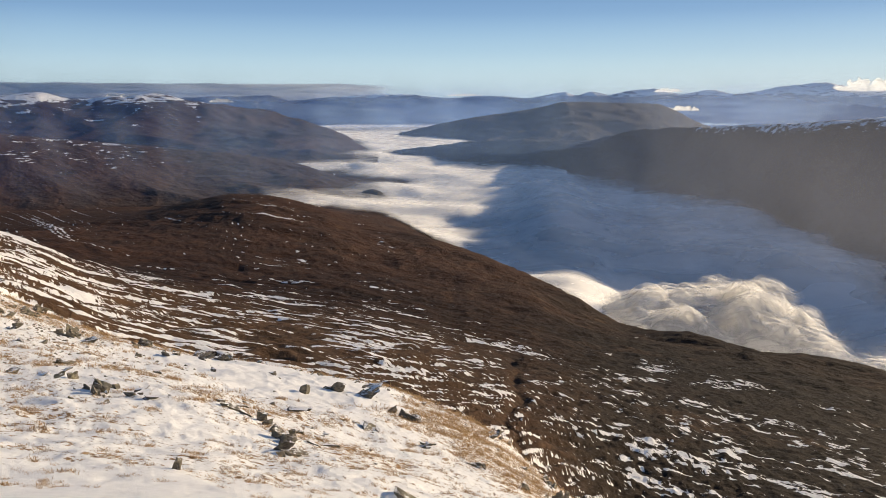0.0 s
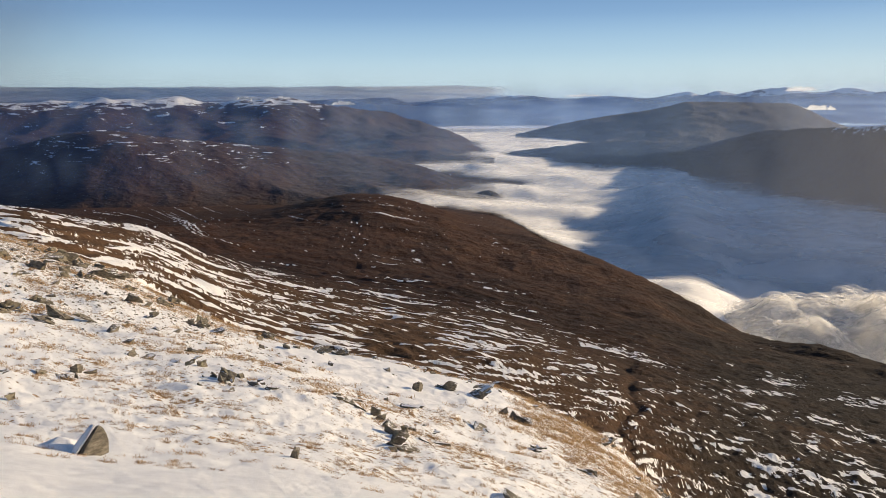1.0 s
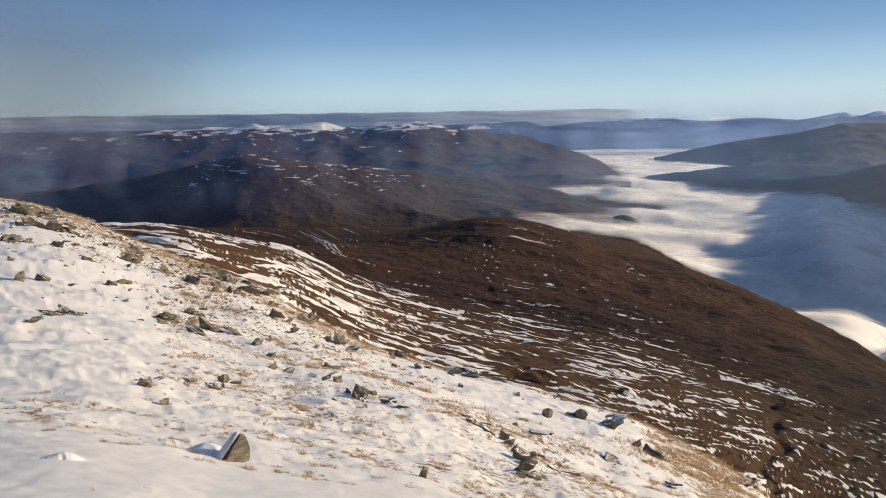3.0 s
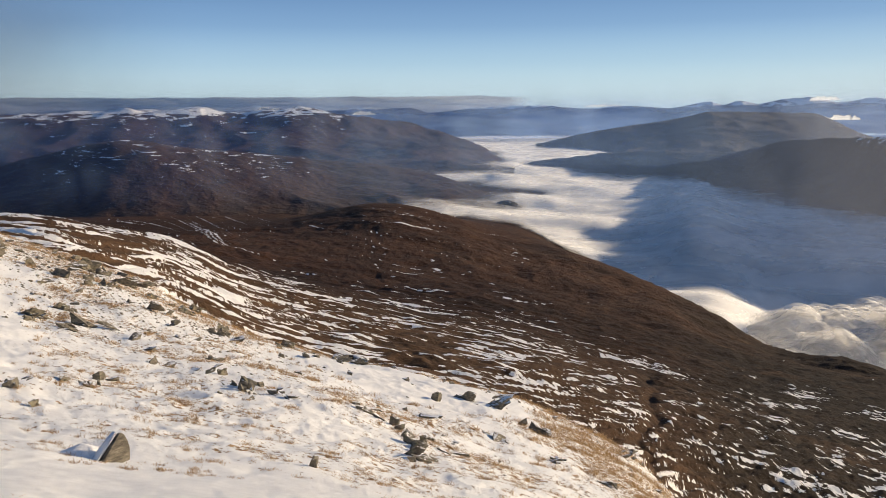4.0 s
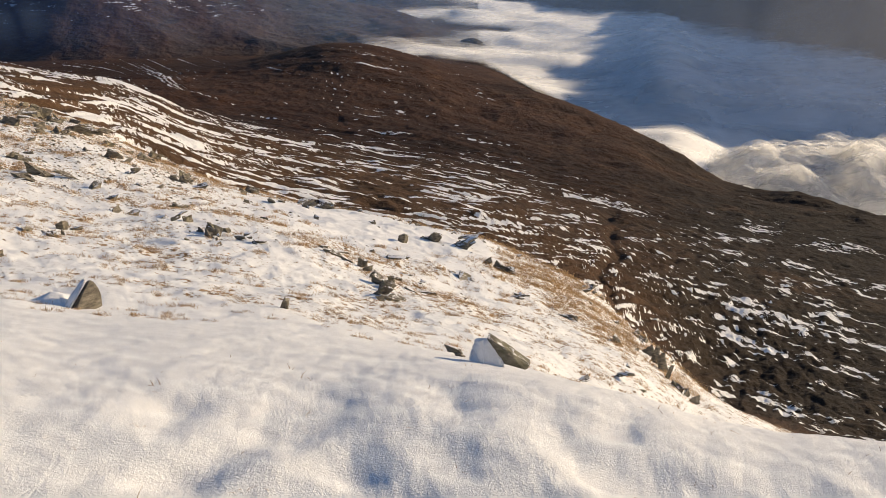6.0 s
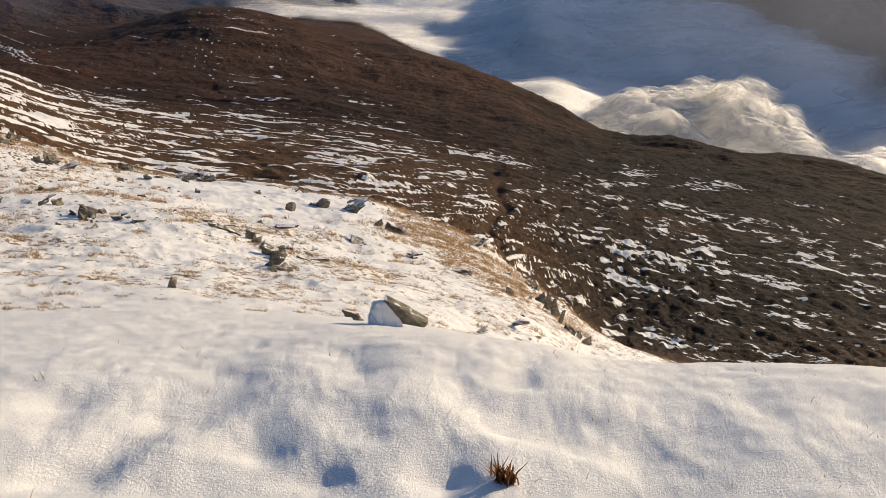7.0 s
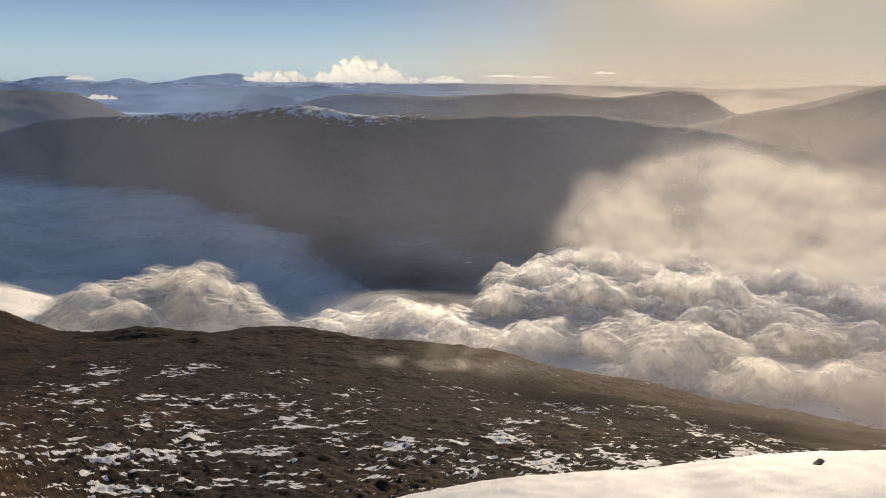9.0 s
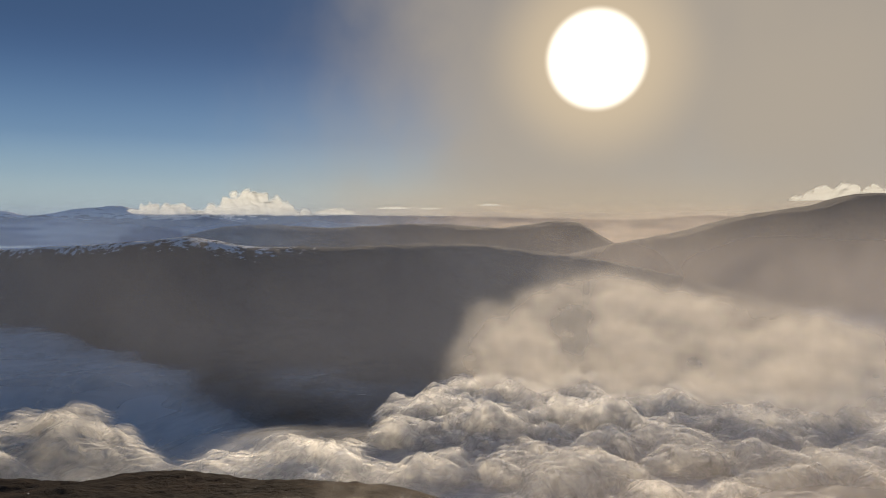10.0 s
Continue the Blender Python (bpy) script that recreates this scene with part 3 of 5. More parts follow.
snow = snow - 0.13 * stony - 0.13 * bank + 0.7 * drifted + 0.5 * field
straw = np.maximum(1 - smooth(5.3, 5.9, gu), 0.18 * lying * (1 - smooth(7.3, 8.4, gu)))
olive = smooth(-6, 22, gaz) * smooth(5.5, 6.5, gu)
tawny = smooth(8.7, 10.0, gu) * (1 - 0.8 * smooth(-5, 20, gaz)) * (0.75 + 0.5 * fbm(gx / 60, gy / 60, 3))
ragged = np.interp(gu, [0, 2.5, 3.5, 5, 6, 9], [0.0, 0.1, 0.3, 0.3, 0.36, 0.45])
fresh = 1 - smooth(2.1, 3.0, gu)
# where riser shade is painted, following the terrace relief
step_shade = smooth(0.02, 0.25, -riser) * smooth(5.4, 6.2, gu) * (1 - smooth(8.6, 9.6, gu))
ledged = (1.7 - 1.1 * lying + 0.6 * steep) * smooth(5.8, 6.4, gu)
flecked = np.interp(gu, [0, 2.4, 3.2, 5.2, 5.8, 6.4], [0.0, 0.6, 2.2, 2.0, 0.5, 0.25]) + 0.9 * stony - 1.2 * np.clip(drifted + field, 0, 1) * smooth(3, 3.6, gu)
ground = tagged(sheet("ground", gx, gy, gz, MOOR, close=True, snow=snow, straw=straw, olive=olive, tawny=tawny, ragged=ragged, flecked=flecked, fresh=fresh, step_shade=step_shade, ledged=ledged, tier=tier),
                "steep moorland slope, snow-covered above and striped brown below", "ground", kind="structure")


def ground_at(az, el):
    """The place where the land is first met when looking along a bearing and an angle from the eye: x, y, z, distance."""
    j = int(np.argmin(np.abs(AZ - az)))
    t = (gz[:, j] - EYE) / gr[:, j]
    k = int(np.argmax(t[20:] >= math.tan(radians(el)))) + 20
    return Vector((gx[k, j], gy[k, j], gz[k, j])), float(gr[k, j])


def ground_z(x, y):
    az, r = math.degrees(math.atan2(x, y)), math.hypot(x, y)
    j = int(np.argmin(np.abs(AZ - az)))
    return float(np.interp(r, gr[:, j], gz[:, j]))


# ---------------------------------------------------------------- hills across the valley
SURFACES = []


def hill(name, lines, counts, mat, label, rough, scale, snow, step=0.2, category="hill", soft=False):
    az = np.arange(lines[0][0][0], lines[0][-1][0] + step, step)
    az = az[az <= lines[0][-1][0]]
    x, y, z, r, steps = loft(lines, counts, az, step if soft else 0)
    u = steps[:, None] + 0 * x
    top = len(lines) - 2
    damp = 1 - 0.75 * np.exp(-((u - top) / 0.16) ** 2)
    z = z + rough * ridged(x / scale, y / scale, 6) * damp + 0.25 * rough * fbm(x / scale * 5, y / scale * 5, 3)
    SURFACES.append((az, r, z))
    cover = snow(u / top, np.broadcast_to(az, x.shape), z)
    return tagged(sheet(name, x, y, z, mat, snow=cover), label, category, kind="structure")


def behind(line, further, drop):
    """A foot line behind a crest."""
    return [(a, r + further, e - drop) for a, r, e in line]


def level(line, r, z):
    """A foot line in front of a crest, at a distance and a height."""
    return [(a, r, math.degrees(math.atan2(z - EYE, r))) for a, _, _ in line]


def at_height(z, *pairs):
    return [(a, r, math.degrees(math.atan2(z - EYE, r))) for a, r in pairs]


strath_top = [(-80, 1700, -3.4), (-48, 1700, -4.05), (-43, 1590, -3.66), (-39.3, 1500, -3.18), (-36.3, 1420, -2.63), (-33.6, 1350, -2.0), (-30.9, 1310, -2.0), (-27.4, 1330, -2.5),
              (-21.7, 1440, -3.2), (-17.5, 1470, -3.7), (-13.4, 1470, -4.2), (-9.3, 1440, -5.05), (-8.1, 1420, -5.6), (-5.5, 1350, -6.7), (-4.4, 1300, -7.5)]
hill("near_left_hill", [at_height(-148, (-80, 1150), (-48, 1130), (-40, 1090), (-33, 1050), (-28, 1045), (-20, 1080), (-10, 1130), (-5.5, 1150), (-4.4, 1160)), strath_top, behind(strath_top, 300, 4)], [90, 16], BROWN,
     "brown heather hill streaked with snow, shadowed below", 10, 240,
     lambda u, az, z: -0.3 + 0.62 * smooth(0.1, 0.6, u) * smooth(-11, -22, az) * smooth(-46, -34, az), soft=True)
snow_top = [(-85, 2450, -0.9), (-41, 2450, -0.65), (-37.3, 2450, -0.17), (-33.5, 2450, -0.1), (-31.6, 2450, 0.07), (-29.6, 2450, 0.07), (-27.2, 2450, 0.22), (-24.8, 2470, -0.2),
            (-22, 2500, 0.04), (-19.9, 2520, 0.09), (-17.5, 2540, -0.37), (-15.4, 2560, -0.6), (-13.4, 2580, -0.97), (-10.2, 2600, -1.7), (-6.9, 2640, -2.9), (-5.6, 2600, -3.7), (-4.5, 2550, -4.6)]
hill("snowy_hills", [level(snow_top, 1700, -150), [(a, 2050, e * 0.5 - 2.4) for a, r, e in snow_top], snow_top, behind(snow_top, 400, 3)], [60, 70, 16], HIGH,
     "range of brown hills with snow on the summits", 22, 400,
     lambda u, az, z: -0.3 + (0.58 * smooth(-120, -50, z) + 0.40 * smooth(-30, 5, z)) * smooth(-10, -18, az))
low_top = [(-85, 2100, -2.4), (-47.7, 2150, -2.26), (-45.7, 2150, -1.9), (-42, 2150, -1.45), (-40, 2150, -2.1), (-37.8, 2150, -2.8), (-36, 2150, -3.4)]
hill("rounded_hill", [level(low_top, 1800, -150), low_top, behind(low_top, 300, 3)], [40, 12], BROWN, "rounded brown hill in haze", 8, 200, lambda u, az, z: -0.6 + 0 * z)
plain_top = [(-90, 3900, -0.05), (-47, 3900, -0.05), (-36, 3900, -0.15), (-25, 3900, -0.6)]
hill("far_plateau", [level(plain_top, 2900, -150), plain_top, behind(plain_top, 400, 3)], [40, 8], BROWN, "hazy moorland plateau", 12, 400, lambda u, az, z: -0.5 + 0 * z)
loch_top = [(-22, 4300, -1.7), (-16.5, 4330, -1.04), (-10.7, 4350, -0.67), (-5.9, 4350, -0.56), (-2.6, 4350, -0.96), (0.7, 4330, -1.41), (2.7, 4300, -1.57), (6, 4300, -1.9)]
hill("loch_head_hill", [level(loch_top, 4180, -148), loch_top, behind(loch_top, 150, 2)], [30, 8], GREY, "blue-grey hill at the head of the valley", 10, 300, lambda u, az, z: -0.5 + 0 * z)
far_top = [(-35, 4750, -0.1), (-15.3, 4750, 0.04), (-12.6, 4750, 0.14), (-10.7, 4750, -0.25), (-7.5, 4750, 0.05), (-3.4, 4750, 0.2), (0.7, 4750, -0.06), (2.7, 4750, 0.12), (5.9, 4750, -0.06),
           (8.7, 4750, 0.36), (9.5, 4750, 0.12), (10.7, 4750, 0.40), (11.9, 4750, 0.17), (13.4, 4750, 0.48), (15, 4750, 0.55), (16.7, 4750, 0.2), (18.6, 4750, 0.48), (20.2, 4750, 0.22),
           (23.8, 4750, 0.8), (25.6, 4750, 0.92), (27, 4750, 0.7), (31.8, 4750, 0.6), (35.8, 4750, 0.46), (48, 4750, 0.45), (62, 4750, 0.3), (66, 4750, 0.6), (80, 4750, 0.4), (95, 4750, 0.2)]
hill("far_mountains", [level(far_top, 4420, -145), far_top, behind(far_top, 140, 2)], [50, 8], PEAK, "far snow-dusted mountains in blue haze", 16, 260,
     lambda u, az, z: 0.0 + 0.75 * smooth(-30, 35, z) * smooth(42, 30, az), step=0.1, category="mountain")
nose_top = [(-3.2, 3150, -2.6), (0.7, 3200, -1.69), (4.7, 3250, -1.08), (7.2, 3250, -0.68), (8.8, 3250, -0.32), (12.7, 3250, -0.39), (15, 3250, -0.47), (16.6, 3250, -1.04), (18.3, 3250, -1.88), (22, 3250, -2.6)]
hill("flat_topped_hill", [at_height(-150, (-3.2, 2950), (0.7, 2800), (2.5, 2480), (4.8, 2390), (22, 2390)), nose_top, behind(nose_top, 300, 3)], [50, 10], GREY, "dark flat-topped hill above the fog", 10, 220,
     lambda u, az, z: -0.45 + 0.5 * smooth(-45, -15, z))
ridge_top = [(-4.4, 2050, -4.2), (-3.6, 2060, -3.9), (-1.4, 2000, -3.6), (1.9, 1900, -3.19), (4.8, 1840, -3.02), (10.4, 1800, -3.06), (12, 1740, -2.65), (14.7, 1610, -2.15),
             (18.5, 1390, -2.0), (24.4, 1120, -1.63), (27.8, 1060, -1.38), (30, 1060, -1.17), (31.8, 1080, -1.45), (34.5, 1080, -1.8), (40, 1080, -1.9), (47, 1080, -1.6),
             (51.5, 1090, -1.67), (55, 1100, -2.0), (60, 1100, -2.7), (66, 1100, -3.9), (72, 1100, -5.5), (82, 1100, -8.5), (95, 1100, -11)]
ridge_foot = at_height(-152, (-4.4, 2030), (-3.6, 2000), (-1, 1800), (4.8, 1640), (8.7, 1590), (9.6, 1400), (13, 1290), (17, 1150), (20.7, 1050), (26, 890), (30, 740),
                       (36, 540), (43, 500), (55, 500), (75, 500), (95, 520))
ridge_mid = [(-4.4, 2040, -4.3), (-1, 1880, -4.1), (5, 1730, -4.0), (10, 1620, -4.3), (13, 1490, -4.5), (18.5, 1260, -4.9), (25, 980, -6.2), (32, 890, -7.4), (45, 860, -8.0), (58, 860, -8.2), (66, 860, -9), (75, 860, -10.5), (95, 860, -13)]
hill("long_ridge", [ridge_foot, ridge_mid, ridge_top, behind(ridge_top, 350, 6)], [60, 70, 16], GREY, "long dark ridge with a dusting of snow along its top", 6, 180,
     lambda u, az, z: -0.4 + 1.0 * smooth(0.66, 0.95, u) * smooth(13, 20, az) * smooth(46, 34, az))
back_top = [(26, 2600, -1.9), (30, 2600, -1.07), (32.5, 2600, -0.45), (35, 2600, -0.27), (39.8, 2600, -0.45), (45.1, 2600, -0.17), (47.9, 2600, -0.14), (51.8, 2600, -0.37),
            (54.9, 2600, -0.04), (56.3, 2600, 0.17), (57.8, 2600, 0.07), (59.3, 2600, -0.65), (60.7, 2600, -1.41), (64, 2600, -2.4)]
hill("back_ridge", [level(back_top, 2200, -150), back_top, behind(back_top, 300, 3)], [40, 10], GREY, "hazy ridge behind the long ridge", 8, 200, lambda u, az, z: -0.6 + 0 * z)
west_top = [(54, 1900, -2.7), (58, 1900, -2.1), (61, 1900, -1.33), (65, 1900, -0.48), (68.6, 1900, 0.53), (73.2, 1900, 1.31), (75.5, 1900, 2.0), (76.8, 1900, 2.1), (80, 1900, 1.6), (98, 1900, 0.2)]
hill("sunward_hill", [level(west_top, 1450, -150), west_top, behind(west_top, 300, 4)], [50, 10], GREY, "hazy hill under the sun", 10, 200, lambda u, az, z: -0.6 + 0 * z)

# ---------------------------------------------------------------- fog in the valley
BANKS = ((21.6, 540, 3.8, 72, 20), (16.5, 525, 4.0, 60, 11), (25.5, 485, 2.4, 45, 6), (32, 455, 4, 45, 7), (39, 440, 4.5, 50, 9), (46, 520, 2.6, 70, 14), (52, 560, 4.5, 105, 22), (61, 560, 7, 110, 17), (74, 560, 9, 110, 17),
         (90, 550, 9, 110, 17), (47, 415, 5, 45, 8), (58, 420, 7, 60, 9), (72, 415, 10, 65, 9), (88, 430, 9, 80, 10))


def banked(r, az):
    return sum(high * np.exp(-((az - a) / wide) ** 2 - ((r - d) / long) ** 2) for a, d, wide, long, high in BANKS)


def clearance(az, r, z):
    """How thick the fog is over a polar grid, 0 at the shore to 1: it thins quickly over the near land, slowly towards the hills."""
    out = np.empty_like(z)
    for j, a in enumerate(az):
        c = int(np.argmin(np.abs(AZ - a)))
        out[:, j] = (z[:, j] - np.interp(r, gr[:, c], gz[:, c])) / 9
        for haz, hr, hz in SURFACES:
            if haz[0] <= a <= haz[-1]:
                c = int(np.argmin(np.abs(haz - a)))
                shore = np.interp(r, hr[:, c], hz[:, c], right=-999) - np.maximum(0, hr[0, c] - r) * 0.3
                out[:, j] = np.minimum(out[:, j], (z[:, j] - shore + 6) / 60)
    return out


def swell(r, az):
    """A swell added to the fog under the spur, to lengthen the spur's shadow."""
    return 17 * np.exp(-((az - 8.2) / 2.6) ** 2) * smooth(680, 830, r) * smooth(1340, 1130, r)


def sunk(r, az):
    """Lowers part of the near-shore fog so the camera sees less of it lit."""
    return 24 * smooth(720, 560, r) * smooth(9, 17, az) * smooth(37, 23, az)


def puffs(x, y, size, round_=0.5):
    """Rounded heads with creases between them, as of cotton wool: 0 to about 1."""
    u, v = x / size, y / size
    u, v = u + 0.35 * fbm(u * 1.3 + 7, v * 1.3, 2), v + 0.35 * fbm(u * 1.3, v * 1.3 + 9, 2)
    return np.clip(np.abs(perlin(u, v)) * 1.8, 0, 1.2) ** round_


def fog_top(x, y, r, az):
    """How high the fog stands: heaped banks by the near shore, long low rolls further out."""
    bank_ = banked(r, az)
    near_ = np.clip(bank_ / 12, 0, 1)
    rolls = 12 * fbm(x / 200 + y / 300 + 4, y / 160 - x / 600, 3, 0.45) + 2.5 * puffs(x * 0.7 + 9, y * 0.8, 140) + 1.6 * puffs(x * 0.8 + 50, y * 0.9, 62)
    return FOG_Z + 3.0 * fbm(x / 300, y / 210, 2, 0.5) - sunk(r, az) + swell(r, az) + 0.2 * bank_ + rolls * (1 - 0.75 * near_) * smooth(380, 620, r) * (1 - 0.5 * smooth(1500, 2600, r))


def fog_bed():
    az, r1 = np.arange(-24, 95, 0.5), np.exp(np.linspace(math.log(330), math.log(4400), 160))
    r, a = np.meshgrid(r1, az, indexing="ij")
    x, y = r * np.sin(np.radians(a)), r * np.cos(np.radians(a))
    z = FOG_Z - 3 + 3.0 * fbm(x / 300, y / 210, 2, 0.5) + 0.22 * banked(r, a) - sunk(r, a) + swell(r, a)
    depth = np.minimum(1.6, 0.1 + clearance(az, r1, z)) - 3 * smooth(-13, -17, a) * (1 - smooth(1250, 1400, r))
    return tagged(sheet("valley_fog", x, y, z, FOG_BED, depth=np.clip(depth, -2, 2), fray=0.5), "bank of white fog filling the valley", "fog", kind="structure")


def fog_sheet(step, rows, up, thick, fray, mat, label):
    """The heaped top of the fog; sunward slopes made thinner to let sunlight through."""
    az = np.arange(-24, 95, step)
    r1 = np.concatenate([np.linspace(335, 740, int(rows * 0.55)), np.exp(np.linspace(math.log(744), math.log(4400), rows - int(rows * 0.55)))])
    r, a = np.meshgrid(r1, az, indexing="ij")
    x, y = r * np.sin(np.radians(a)), r * np.cos(np.radians(a))
    z = fog_top(x, y, r, a) + up
    along_, out_ = np.gradient(z, axis=1) / (r * radians(step)), np.gradient(z, axis=0) / np.gradient(r, axis=0)
    turn = np.radians(SUN_AZ - a)
    sunward = -(out_ * np.cos(turn) + along_ * np.sin(turn))
    near_ = np.clip(banked(r, a) / 8, 0, 1)
    body = 1.05 - 0.3 * near_ * smooth(-0.1, 0.2, sunward)
    depth = np.minimum(0.1 + 0.8 * body * thick, 0.05 + clearance(az, r1, z - up)) - 3 * smooth(-13, -17, a) * (1 - smooth(1250, 1400, r))
    return tagged(sheet("fog_layer", x, y, z, mat, depth=np.clip(depth, -2, 2), fray=fray), label, "fog", kind="structure")


fog_bed()
fog_sheet(0.24, 280, 0.0, 1.0, 0.5, FOG_BED, "heaped white top of the valley fog")
fog_sheet(0.36, 210, 1.8, 0.4, 1.1, FOG, "loose layer of drifting fog")


def heaps(x, y, r, az, up):
    """How high the banks by the near shore are heaped, and how much of a bank there is: rounded heads with creases between them."""
    bank_ = banked(r, az) * np.clip(0.85 + 1.2 * fbm(x / 60 + 2, y / 45, 2), 0.15, 1.6)
    bank_ = 25 * (1 - np.exp(-bank_ / 18))
    near_ = np.clip(bank_ / 9, 0, 1)
    soft_ = smooth(36, 26, az)
    sx, sy = x + 2.3 * up, y - 1.6 * up                # every skin is heaped a little otherwise
    lumps = 7.5 * puffs(sx + 31, sy, 33, 0.6) + 2.6 * puffs(sx + up, sy + 17, 16, 0.75) * (1 - 0.5 * soft_) + 1.6 * fbm(sx / 9 + up, sy / 9, 2)
    return FOG_Z - 2 + bank_ * (0.58 + 0.8 * puffs(x + 12, y, 62)) * (0.9 + 0.5 * fbm(x / 30, y / 30, 2)) * (1 - 0.12 * soft_) + near_ * lumps * (1 - 0.3 * soft_), bank_


def heaped_fog(az0, az1, up, thick, fray, mat, label, step=0.17, rows=205):
    """One of the loose skins of the billowing banks, thinning out at both ends."""
    az, r1 = np.arange(az0, az1, step), np.linspace(350, 700, rows)
    r, a = np.meshgrid(r1, az, indexing="ij")
    x, y = r * np.sin(np.radians(a)), r * np.cos(np.radians(a))
    top, bank_ = heaps(x, y, r, a, up)
    z = top - 10 * (1 - smooth(0.2, 5.0, bank_)) + up
    land_ = np.stack([np.interp(r1, gr[:, c], gz[:, c]) for c in [int(np.argmin(np.abs(AZ - q))) for q in az]], 1)
    depth = thick * smooth(0.4, 9.0, bank_) * smooth(2, 12, z - land_) * smooth(az0, az0 + 5, a) * smooth(az1, az1 - 5, a)
    ob = sheet("fog_bank", x, y, z, mat, depth=depth, fray=fray * np.clip(depth * 2.2, 0, 1))
    ob.cycles.shadow_terminator_geometry_offset = 0.3
    return tagged(ob, label, "fog", kind="structure")


for az0, az1, mat in ((7, 34, HEAP_SHADED), (28, 99, HEAP)):
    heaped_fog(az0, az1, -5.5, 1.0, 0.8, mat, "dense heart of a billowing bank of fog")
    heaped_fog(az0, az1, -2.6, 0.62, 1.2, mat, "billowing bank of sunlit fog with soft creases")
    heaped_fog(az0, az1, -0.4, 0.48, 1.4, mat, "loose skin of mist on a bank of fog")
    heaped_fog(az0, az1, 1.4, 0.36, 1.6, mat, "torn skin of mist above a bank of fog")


# ---------------------------------------------------------------- haze, mist and clouds: thin curved layers
def veil(name, mat, az0, az1, place, low, high, body, fray, label, category="haze", step=0.5, rows=40, ripple_=0.02, kind="structure"):
    """A layer of vapour that stands across a stretch of bearings. body(u across, v upward, az, z) is its density."""
    az = np.arange(az0, az1 + step, step)
    v, a = np.meshgrid(np.linspace(0, 1, rows), az, indexing="ij")
    u = (a - az0) / (az[-1] - az0)
    r = place(a)
    z0, z1 = EYE + r * np.tan(np.radians(low(a))), EYE + r * np.tan(np.radians(high(a)))
    z = z0 + (z1 - z0) * v
    r = r * (1 + ripple_ * fbm(a / 6, v * 3, 3))
    return tagged(sheet(name, r * np.sin(np.radians(a)), r * np.cos(np.radians(a)), z, mat, depth=body(u, v, a, z), fray=fray * np.clip(body(u, v, a, z) * 4, 0, 1)), label, category, kind=kind)


def const(v):
    return lambda a: v + 0 * a


def hump(v, rise=0.35, fall=0.3):
    return smooth(0, rise, v) * (1 - smooth(fall, 1, v))


# tinted sheets added in place of haze in the air
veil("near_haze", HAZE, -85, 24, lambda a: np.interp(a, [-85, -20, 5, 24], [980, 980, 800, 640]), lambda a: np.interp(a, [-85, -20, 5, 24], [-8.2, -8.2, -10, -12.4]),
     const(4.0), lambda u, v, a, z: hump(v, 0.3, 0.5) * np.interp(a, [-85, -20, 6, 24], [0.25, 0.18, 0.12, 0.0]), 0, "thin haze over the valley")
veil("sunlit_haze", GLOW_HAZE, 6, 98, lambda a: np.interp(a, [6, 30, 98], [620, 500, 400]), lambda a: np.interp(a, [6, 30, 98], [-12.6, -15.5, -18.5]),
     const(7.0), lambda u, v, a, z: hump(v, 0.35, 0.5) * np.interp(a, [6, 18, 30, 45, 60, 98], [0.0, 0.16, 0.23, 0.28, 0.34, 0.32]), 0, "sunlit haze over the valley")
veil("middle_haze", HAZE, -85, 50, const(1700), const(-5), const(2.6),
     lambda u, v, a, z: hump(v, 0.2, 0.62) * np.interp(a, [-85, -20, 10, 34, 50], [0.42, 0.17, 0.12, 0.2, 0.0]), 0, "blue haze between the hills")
# warm sunlight is put into the tint of these sheets
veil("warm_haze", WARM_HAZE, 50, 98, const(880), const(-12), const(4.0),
     lambda u, v, a, z: hump(v, 0.2, 0.5) * 0.42 * smooth(50, 72, a), 0, "warm-tinted sheet in place of haze glow under the sun")
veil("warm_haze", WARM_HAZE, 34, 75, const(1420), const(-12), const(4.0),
     lambda u, v, a, z: hump(v, 0.2, 0.5) * np.interp(a, [34, 52, 62, 98], [0.0, 0.26, 0.36, 0.36]) * smooth(74, 60, a), 0, "warm-tinted sheet in place of haze glow under the sun")
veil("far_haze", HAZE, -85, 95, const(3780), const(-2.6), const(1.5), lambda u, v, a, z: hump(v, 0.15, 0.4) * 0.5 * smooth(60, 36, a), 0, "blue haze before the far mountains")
veil("far_warm_haze", WARM_HAZE, 34, 97, const(3700), const(-3.0), const(2.0), lambda u, v, a, z: hump(v, 0.15, 0.5) * 0.75 * smooth(36, 56, a), 0, "warm-tinted sheet in place of haze glow along the horizon")


# added warm sheet that brightens the slope in place of sun glow
veil("slope_haze", WARM_HAZE, 34, 98, const(152), const(-24.2), const(-11), lambda u, v, a, z: hump(v, 0.35, 0.4) * np.interp(a, [36, 58, 76], [0.0, 0.22, 0.42]), 0, "warm-tinted sheet in place of haze glow over the slope")


def mist(u, v, a, z):
    el = np.degrees(np.arctan2(z - EYE, 380))
    top = np.interp(a, [44, 48, 50, 53, 58, 63, 69, 76, 95], [-12, -9, -6.0, -4.9, -3.4, -3.6, -4.8, -5.6, -6]) + 1.6 * fbm(a / 5, el / 5, 3)
    return 0.6 * smooth(45.5, 51.5, a + 2.2 * fbm(el / 3, a / 6, 3)) * (1 - smooth(-2.8, 1.6, el - top)) * smooth(-13.6, -10.6, el + 1.2 * fbm(a / 3, el / 4, 3)) * (0.8 + 0.5 * fbm(a / 4, el / 3, 3))


